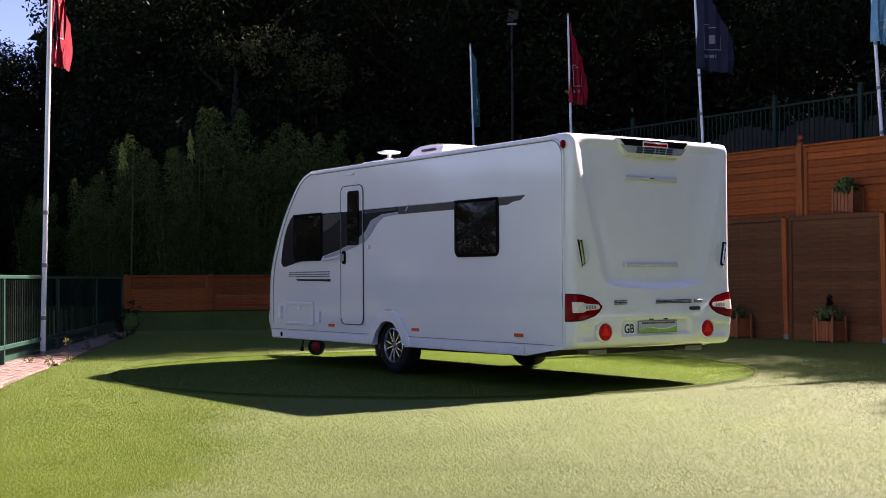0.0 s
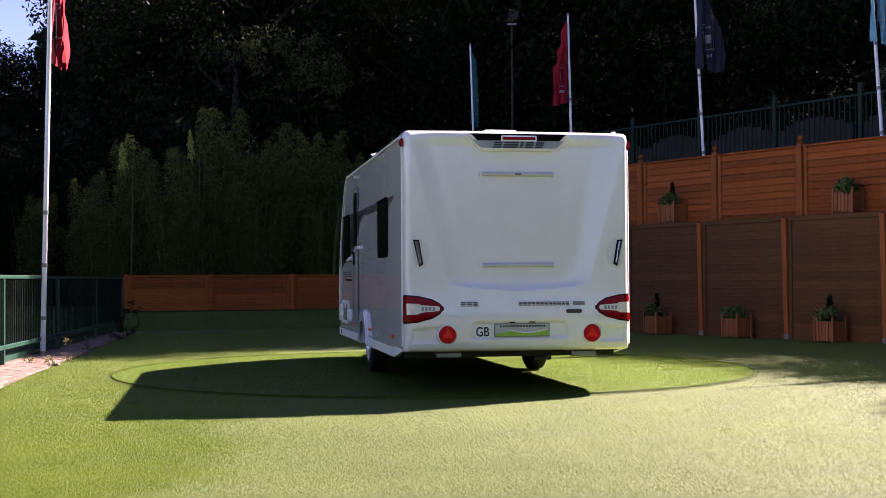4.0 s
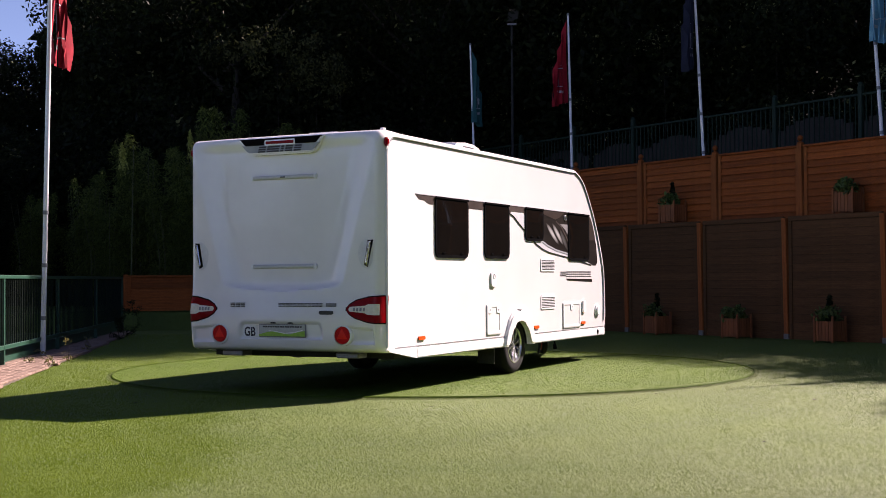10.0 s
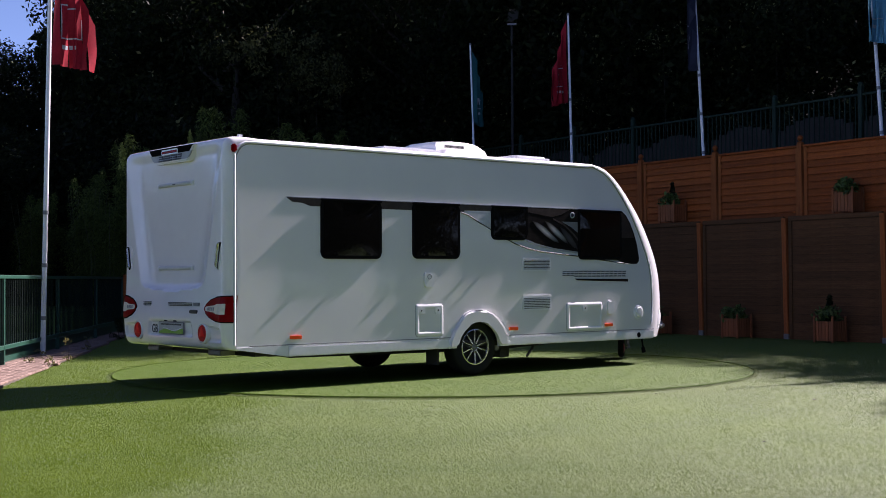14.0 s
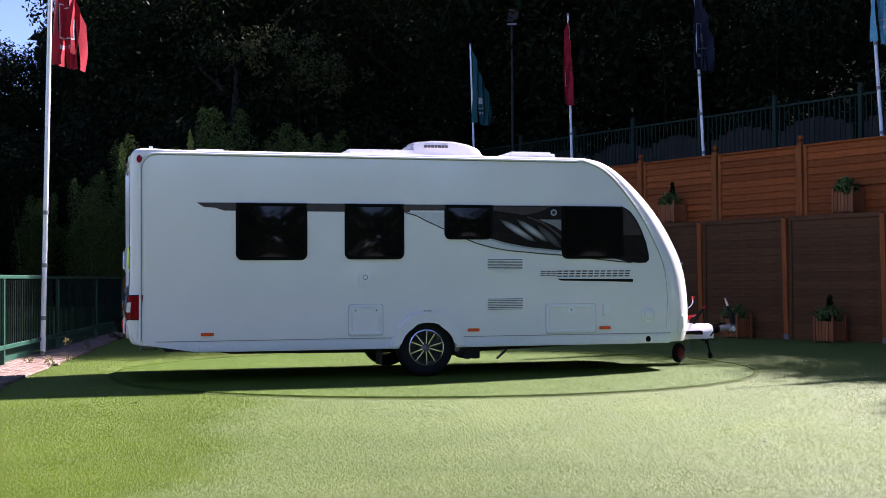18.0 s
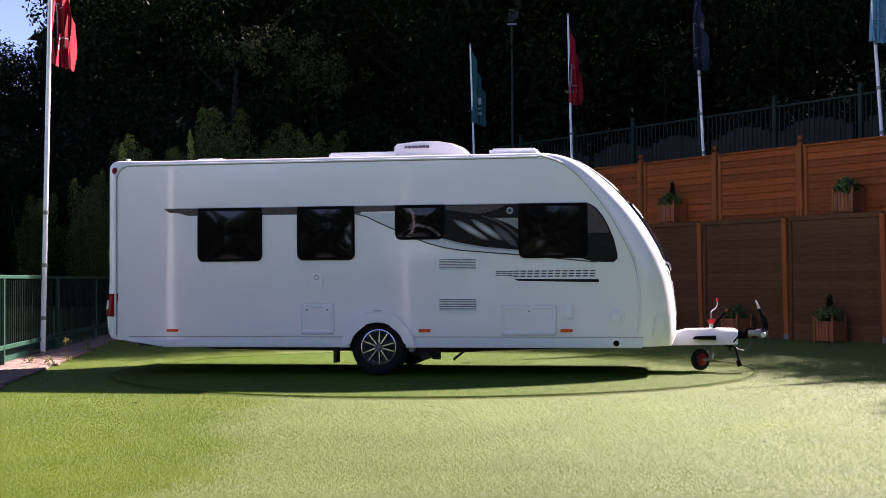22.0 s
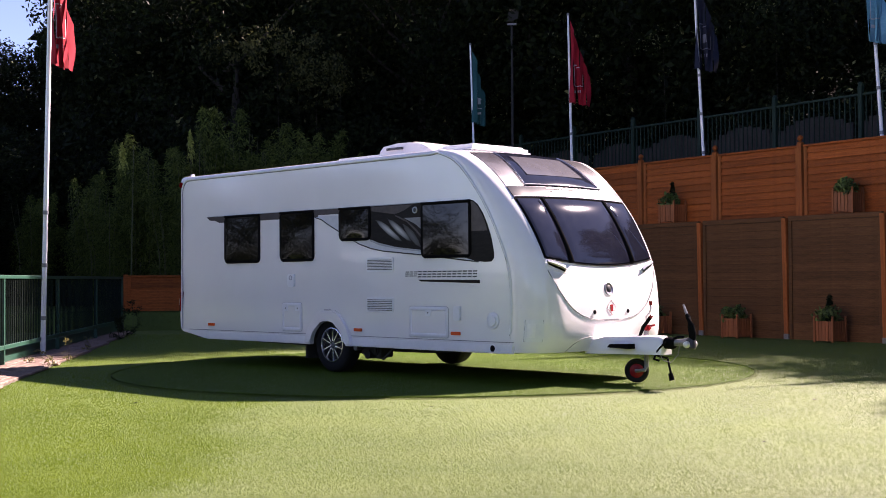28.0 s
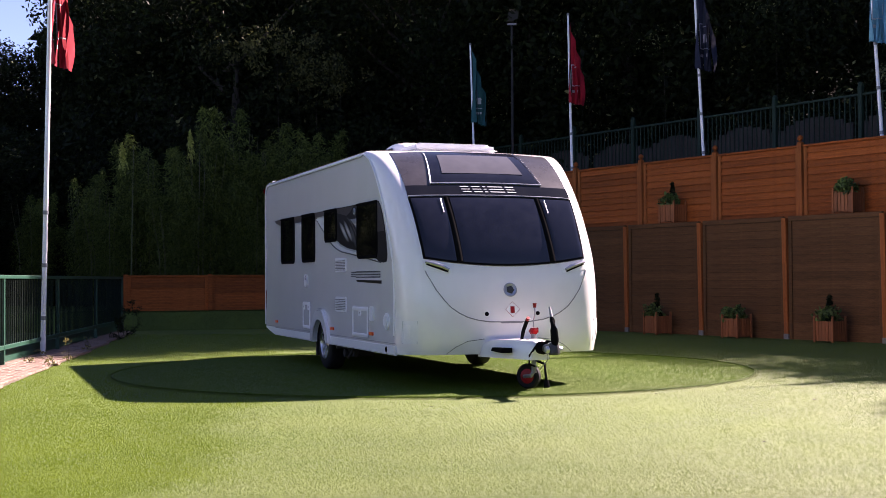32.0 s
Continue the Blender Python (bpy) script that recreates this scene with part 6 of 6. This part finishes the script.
            flatp("sheen_edge", [(0.36, 1.572), (0.50, 1.53), (0.80, 1.475), (1.21, 1.435), (1.21, 1.415), (0.80, 1.455), (0.50, 1.505), (0.34, 1.555)], 0.0066, DECAL_PALE)
            m = Matrix.Translation((1.116, s * (HALF + 0.004), 1.883)) @ Matrix.Rotation(radians(90), 4, "X")
            badge = part("round_badge", lathe([(0.038, 0), (0.038, 0.010), (0.030, 0.013), (0.028, 0.008), (0, 0.008)], 20, m), DECAL_PALE, c)
            part("badge_emblem", lathe([(0.027, 0.008), (0.012, 0.011), (0, 0.012)], 5, m), MARK, badge)
            for z0, z1 in ((1.197, 1.362), (0.73, 0.908)):
                v = flatp("fridge_vent", rounded(0.278, z0, 0.748, z1, 0.02), 0.008, TRIM, c, "white slatted fridge vent", 0.005)
                # thin dark bars stand for the shaded gaps between the vent's louvres
                for k in range(7):
                    zz = z0 + 0.022 + k * (z1 - z0 - 0.04) / 7
                    part("slat", a_box(0.30, 0.725, s * (HALF + 0.006), s * (HALF + 0.0105), zz, zz + 0.007), MARK, v, smooth=False)
            hatch(-1.337, 0.475, -0.943, 0.827, (-1.26, -1.02))
            hatch(1.011, 0.466, 1.637, 0.806, (1.324,))
            flatp("white_box", rounded(1.727, 0.659, 1.827, 0.815, 0.015), 0.022, TRIM, c, "small white outlet box", 0.008)
            sk = flatp("socket_flap", rounded(-1.219, 1.02, -1.077, 1.183, 0.03), 0.018, TRIM, c, "white mains socket flap", 0.006)
            part("flap_symbol", lathe([(0.03, 0), (0.03, 0.003), (0.022, 0.003), (0.022, 0)], 14, Matrix.Translation((-1.148, s * (HALF + 0.018), 1.135)) @ Matrix.Rotation(radians(-90 * s), 4, "X")), GREYTRIM, sk)
            m = Matrix.Translation((2.307, s * HALF, 0.669)) @ Matrix.Rotation(radians(90), 4, "X")
            part("filler_cap", lathe([(0.09, 0), (0.088, 0.012), (0.06, 0.016), (0.055, 0.03), (0, 0.032)], 24, m), TRIM, c, "round white water filler cap")
            part("drain_hole", lathe([(0.035, 0.012), (0.028, 0.016), (0.0, 0.012)], 14, Matrix.Translation((2.304, s * HALF, 0.377)) @ Matrix.Rotation(radians(90), 4, "X")), BLACK, c)
            for x in (-2.905, 0.125, 1.75):
                marker(x, 0.52)
            bm = bmesh.new()
            strokes(bm, 0.945, 1.14, (0.055, 0.055, 0.055), 0.055, 0.010, s * HALF, s * (HALF + 0.004), 0.25)
            strokes(bm, 1.150, 1.128, (0.058,) * 12, 0.072, 0.0135, s * HALF, s * (HALF + 0.004), 0.28)
            tagged(part("model_mark", bm, MARK, c, smooth=False), "dark model mark of plain strokes", kind="stuff")
            flatp("mark_underline", [(1.156, 1.105), (1.20, 1.083), (2.116, 1.062), (2.116, 1.098)], 0.004, DECAL)
        else:
            window(-2.572, 1.345, -1.779, 1.968)
            window(1.185, 1.352, 1.949, 1.975)
            dark = [(-0.62, 1.958), (-0.62, 1.900), (-0.25, 1.885), (0.0, 1.82), (0.12, 1.70), (0.30, 1.60), (0.70, 1.49), (1.2, 1.41), (1.9, 1.335), (2.18, 1.287), (2.27, 1.29), (2.32, 1.33), (2.322, 1.38), (2.28, 1.56), (2.22, 1.71), (2.15, 1.82), (2.07, 1.91), (2.0, 1.957)]
            flatp("graphic_band", dark, 0.0035, DECAL, label="bronze-black graphic band")
            flatp("swoosh", [(-0.62, 1.895), (-0.25, 1.878), (0.0, 1.812), (0.12, 1.692), (0.30, 1.592), (0.70, 1.482), (1.2, 1.40), (1.2, 1.36), (0.60, 1.45), (0.145, 1.56), (-0.02, 1.66), (-0.15, 1.78), (-0.3, 1.85), (-0.62, 1.872)], 0.0045, DECAL_PALE, label="silver-grey swoosh")
            flatp("bronze_sheen", [(0.72, 1.945), (1.17, 1.945), (1.17, 1.72), (0.95, 1.78), (0.72, 1.88)], 0.0045, BRONZE)
            flatp("bronze_sheen", [(-0.60, 1.950), (0.15, 1.950), (0.15, 1.91), (-0.60, 1.925)], 0.0045, BRONZE)
            flatp("pale_slash", [(-0.80, 1.90), (-0.77, 1.90), (-0.84, 1.975), (-0.87, 1.975)], 0.007, DECAL_PALE)
            door = flatp("entrance_door", rounded(0.169, 0.558, 0.70, 2.27, 0.08), 0.010, SIDE, c, "white entrance door with a tall narrow window", 0.006)
            dl = rounded(0.165, 0.554, 0.704, 2.274, 0.085)
            part("door_seal", tube([(a, HALF + 0.008, b) for a, b in dl + dl[:1]], 0.007, 6), MARK, door)
            part("door_band", prism([(0.18, 1.957), (0.18, 1.66), (0.30, 1.60), (0.69, 1.493), (0.69, 1.957)], "xz", HALF + 0.008, HALF + 0.0125), DECAL, door, smooth=False)
            flatp("door_window", rounded(0.255, 1.535, 0.505, 2.205, 0.02), 0.03, ACRYLIC, door, "tall dark door window", 0.008, 0.008)
            part("door_swoosh", prism([(0.18, 1.655), (0.30, 1.592), (0.69, 1.485), (0.69, 1.44), (0.30, 1.52), (0.18, 1.56)], "xz", HALF + 0.008, HALF + 0.0135), DECAL_PALE, door, smooth=False)
            h = flatp("door_handle", rounded(0.575, 1.30, 0.655, 1.47, 0.035), 0.03, BLACK, door, "black door handle", 0.008, 0.008)
            part("handle_lever", a_box(0.59, 0.64, HALF + 0.03, HALF + 0.04, 1.34, 1.43, bevel=0.006), CHROME, h)
            part("grab_rail", tube([(0.76, HALF + 0.01, 1.39), (0.80, HALF + 0.05, 1.385), (1.10, HALF + 0.05, 1.36), (1.13, HALF + 0.01, 1.40)], 0.016, 8), TRIM, c, "white grab rail beside the door")
            part("awning_lamp", a_box(0.36, 0.54, HALF, HALF + 0.03, 2.40, 2.43, bevel=0.012, seg=2), TRIM, c, "small awning lamp over the door")
            part("awning_lens", a_box(0.38, 0.52, HALF + 0.01, HALF + 0.034, 2.405, 2.415), CLEARLENS, c)
            hatch(1.416, 0.509, 2.199, 0.824, (1.80,))
            flatp("white_box", rounded(1.23, 0.56, 1.33, 0.71, 0.015), 0.03, TRIM, c, "small white outlet box", 0.01)
            flatp("white_box", rounded(2.29, 0.60, 2.37, 0.76, 0.015), 0.03, TRIM, c, "small white outlet box", 0.01)
            for x in (-2.9, -0.98, 0.95):
                marker(x, 0.53)
            m = Matrix.Translation((0.026, HALF, 1.506)) @ Matrix.Rotation(radians(-90), 4, "X")
            part("door_catch", lathe([(0.025, 0), (0.022, 0.03), (0, 0.035)], 12, m), TRIM, c)
            part("drain_hole", lathe([(0.035, 0.012), (0.028, 0.016), (0.0, 0.012)], 14, Matrix.Translation((2.304, HALF, 0.377)) @ Matrix.Rotation(radians(-90), 4, "X")), BLACK, c)
            bm = bmesh.new()
            strokes(bm, 2.11, 1.155, (0.055, 0.055, 0.055), 0.055, 0.010, HALF, HALF + 0.004, 0.25, flip=-1)
            strokes(bm, 1.905, 1.145, (0.056,) * 12, 0.072, 0.0135, HALF, HALF + 0.004, 0.28, flip=-1)
            tagged(part("model_mark", bm, MARK, c, smooth=False), "dark model mark of plain strokes", kind="stuff")
            flatp("mark_underline", [(1.90, 1.12), (1.86, 1.098), (0.98, 1.085), (0.98, 1.115)], 0.004, DECAL)

    # roof: cooler hood on its plate, large roof light, small roof light, aerial
    part("roof_plate", a_box(-1.19, -0.34, -0.36, 0.36, 2.555, 2.665, bevel=0.02, seg=2), TRIM, c)
    hood = []
    for x, z, w in ((-0.385, 2.60, 0.34), (-0.38, 2.74, 0.335), (-0.35, 2.775, 0.32), (-0.1, 2.80, 0.32), (0.14, 2.795, 0.32), (0.32, 2.765, 0.31), (0.45, 2.71, 0.30), (0.53, 2.62, 0.28)):
        hood.append([(x, y * w / 0.34, 2.555 if abs(y) > 0.339 else z - (0.05 if abs(y) > 0.333 else 0.015 if abs(y) > 0.30 else 0)) for y in (-0.34, -0.335, -0.31, -0.2, 0, 0.2, 0.31, 0.335, 0.34)])
    hd = part("air_conditioner", sheet(hood), GEL, c, "white rounded roof air conditioner")
    for s in (-1, 1):
        bm = strokes(bmesh.new(), -0.25, 2.70, (0.035,) * 7, 0.03, 0.008, s * 0.330, s * 0.3425, 0.3)
        part("cooler_mark", bm, MARK, hd, smooth=False)
    rl = part("roof_light", a_box(0.76, 1.42, -0.52, 0.52, 2.545, 2.64, bevel=0.045, seg=4), TRIM, c, "large white-framed roof light")
    part("dome", a_box(0.82, 1.36, -0.44, 0.44, 2.62, 2.665, bevel=0.02, seg=3), TRIM, rl)
    part("vent_cap", lathe([(0.05, 2.55), (0.05, 2.585), (0.03, 2.60), (0, 2.60)], 14, Matrix.Translation((0.52, -0.3, 0))), TRIM, c)
    part("small_roof_light", a_box(-2.98, -2.60, -0.2, 0.2, 2.545, 2.645, bevel=0.035, seg=3), TRIM, c)
    part("aerial", lathe([(0.0, 2.682), (0.08, 2.686), (0.14, 2.674), (0.145, 2.666), (0.13, 2.656), (0.03, 2.652), (0.025, 2.60), (0.07, 2.585), (0.08, 2.535)], 28, Matrix.Translation((0.02, 0.84, 0))), TRIM, c, "white disc-shaped roof aerial")
    part("roof_foot", a_box(-3.52, -3.48, -1.05, -1.01, 2.53, 2.575), TRIM, c)

    # drawbar: cover, coupling head, jockey wheel, levers, cables
    cover = [(2.90, -0.34, 0.44), (3.10, -0.30, 0.49), (3.40, -0.18, 0.50), (3.66, -0.10, 0.495), (3.70, -0.09, 0.47)]
    rows = []
    for x, w, z in cover:
        w = abs(w)
        rows.append([(x, -w, 0.315), (x, -w, z - 0.05), (x, -w + 0.03, z), (x, -0.05, z + 0.012), (x, 0.05, z + 0.012), (x, w - 0.03, z), (x, w, z - 0.05), (x, w, 0.315)])
    bm = sheet(rows)
    bm.faces.new([v for v in bm.verts if v.co.x > 3.699][::-1])
    db = part("drawbar_cover", bm, GEL, c, "white drawbar cover")
    for s in (-1, 1):
        part("cover_slot", prism([(3.16, 0.385), (3.20, 0.42), (3.44, 0.425), (3.44, 0.375)], "xz", s * 0.19, s * 0.305), BLACK, db, smooth=False)
        part("drawbar", tube([(2.5, s * 0.45, 0.38), (3.1, s * 0.22, 0.37), (3.66, s * 0.03, 0.37)], 0.035, 8), STEEL, c)
    boot = lathe([(0.045, 0.0), (0.062, 0.012), (0.048, 0.028), (0.064, 0.042), (0.05, 0.058), (0.064, 0.072), (0.05, 0.088), (0.058, 0.10), (0.04, 0.13)], 16, Matrix.Translation((3.69, 0, 0.435)) @ Matrix.Rotation(radians(90), 4, "Y"))
    part("rubber_boot", boot, BLACK, c, "ribbed black rubber boot")
    part("coupling", tube([(3.80, 0, 0.44), (3.90, 0, 0.445), (3.97, 0, 0.45)], [0.034, 0.036, 0.05], 12), STEEL, c, "galvanised coupling shaft")
    part("coupling_handle", tube([(3.78, 0, 0.475), (3.84, 0, 0.50), (3.92, 0, 0.505)], [0.012, 0.014, 0.010], 8), BLACK, c)
    part("coupling_head", lathe([(0.0, 0.065), (0.04, 0.058), (0.056, 0.03), (0.058, -0.04), (0.045, -0.055), (0, -0.055)], 16, Matrix.Translation((4.0, 0, 0.435))), MARK, c, "dark grey coupling head")
    for s in (-1, 1):
        part("friction_pad_knob", lathe([(0.0, 0.035), (0.03, 0.03), (0.036, 0), (0.025, -0.01)], 14, Matrix.Translation((3.995, s * 0.056, 0.43)) @ Matrix.Rotation(radians(-90 * s), 4, "X")), ALUMINIUM, c)
    lever = part("stabiliser_lever", tube([(4.02, 0.0, 0.46), (4.025, 0.0, 0.53), (4.005, 0.0, 0.62), (3.975, 0.0, 0.70), (3.955, 0.0, 0.735)], [0.030, 0.038, 0.035, 0.027, 0.018], 12), BLACK, c, "curved black stabiliser lever")
    part("lever_tip", tube([(3.96, 0, 0.725), (3.935, 0, 0.785), (3.915, 0, 0.835)], [0.017, 0.014, 0.011], 8), STEEL, lever, "grey metal lever tip")
    hb = part("handbrake", tube([(3.42, -0.08, 0.50), (3.47, -0.08, 0.60), (3.56, -0.08, 0.70)], [0.016, 0.02, 0.02], 8), BLACK, c, "black handbrake lever with a red button")
    part("button", tube([(3.56, -0.08, 0.70), (3.585, -0.08, 0.725)], 0.018, 8), REDPAINT, hb)
    clamp = part("jockey_clamp", a_box(3.355, 3.445, 0.02, 0.10, 0.555, 0.615, bevel=0.015, seg=2), REDPAINT, c, "red jockey wheel clamp")
    part("clamp_lever", tube([(3.44, 0.06, 0.60), (3.52, 0.05, 0.615)], [0.014, 0.01], 8), REDPAINT, clamp)
    part("jockey_crank", tube([(3.40, 0.06, 0.62), (3.40, 0.06, 0.70), (3.45, 0.05, 0.74), (3.475, 0.04, 0.78), (3.475, 0.04, 0.84)], 0.008, 7), CHROME, clamp)
    part("crank_knob", tube([(3.475, 0.04, 0.82), (3.475, 0.04, 0.865)], [0.015, 0.02], 9), REDPAINT, clamp)
    jockey = Matrix.Translation((3.27, 0.06, 0.128)) @ Matrix.Rotation(radians(38), 4, "Z") @ Matrix.Rotation(radians(90), 4, "X")
    jw = part("jockey_wheel", lathe([(0.075, -0.035), (0.11, -0.04), (0.128, -0.02), (0.128, 0.02), (0.11, 0.04), (0.075, 0.035)], 24, jockey), RUBBER, c, "small jockey wheel with a red hub")
    part("hub", lathe([(0.08, -0.03), (0.05, -0.045), (0, -0.045), (0, 0.045), (0.05, 0.045), (0.08, 0.03)], 18, jockey), REDPAINT, jw)
    part("jockey_tube", tube([(3.40, 0.06, 0.56), (3.40, 0.06, 0.17)], 0.026, 10), STEEL, c)
    part("jockey_fork", tube([(3.40, 0.06, 0.19), (3.40, 0.03, 0.14), (3.30, -0.005, 0.128)], [0.024, 0.02, 0.018], 8), STEEL, c)
    part("cable", tube([(3.74, -0.07, 0.45), (3.66, -0.10, 0.36), (3.60, -0.08, 0.27), (3.62, -0.02, 0.25)], 0.011, 7), BLACK, c)
    cb = part("towing_plug_cable", tube([(3.56, 0.0, 0.31), (3.60, 0.03, 0.29), (3.68, 0.05, 0.275), (3.70, 0.05, 0.18), (3.72, 0.05, 0.11)], 0.012, 7), BLACK, c)
    part("towing_plug", tube([(3.71, 0.05, 0.12), (3.73, 0.05, 0.05)], [0.025, 0.03], 10), BLACK, cb)
    part("breakaway_wire", tube([(3.64, -0.04, 0.33), (3.70, -0.06, 0.26), (3.78, -0.04, 0.24), (3.85, 0.0, 0.32), (3.86, 0.0, 0.41)], 0.004, 5), GREYTRIM, c)
    return c


# ---- build ----
build_ground()
turntable = build_turntable()
build_turf()
build_woods()
build_shrubs()
build_leaf_glints()
build_poles()
build_path_poles()
build_lamp_post()
build_planters()
build_weeds()
build_litter()
build_fence_top_weeds()
caravan = build_caravan()
build_railing()
build_low_fence()
build_green_railing()
build_path()
build_walls()


def motions():
    """The turntable turns at a steady pace with the caravan on it; the flags stir."""
    rows, deck = [], []
    for t, a in TURNS:
        m = pose(CENTRE[0], CENTRE[1], 0, 0, 0, a)
        deck.append((t, m))
        rows.append((t, m @ Matrix.Translation((0.0, -0.211, 0.0))))
    walk(turntable, deck)
    walk(caravan, rows)
    for i, (f, strips, w) in enumerate(FLAGS):
        at = f.location.copy()
        walk(f, [(t, Matrix.Translation(at) @ pose(0, 0, 0, 0, 0, SWING[i][k])) for k, t in enumerate(FLAG_TIMES)])
        for j, s in enumerate(strips):
            base = s.location.copy()
            rr = []
            for k, t in enumerate(FLAG_TIMES):
                # each strip folds back and forth on the last one; open: how far the cloth is spread
                spread = OPEN[i][k]
                fold = math.acos(max(0.05, min(0.999, spread))) * (1 if j % 2 else -1)
                fold *= 1 + 0.12 * math.sin(1.3 * k + j + i)
                x = 0.045 + j * w * spread
                rr.append((t, Matrix.Translation((x, 0.0 if not j % 2 else w * math.sin(-abs(fold)), base.z)) @ Matrix.Rotation(fold if j % 2 else -abs(fold), 4, "Z")))
            walk(s, rr)


motions()
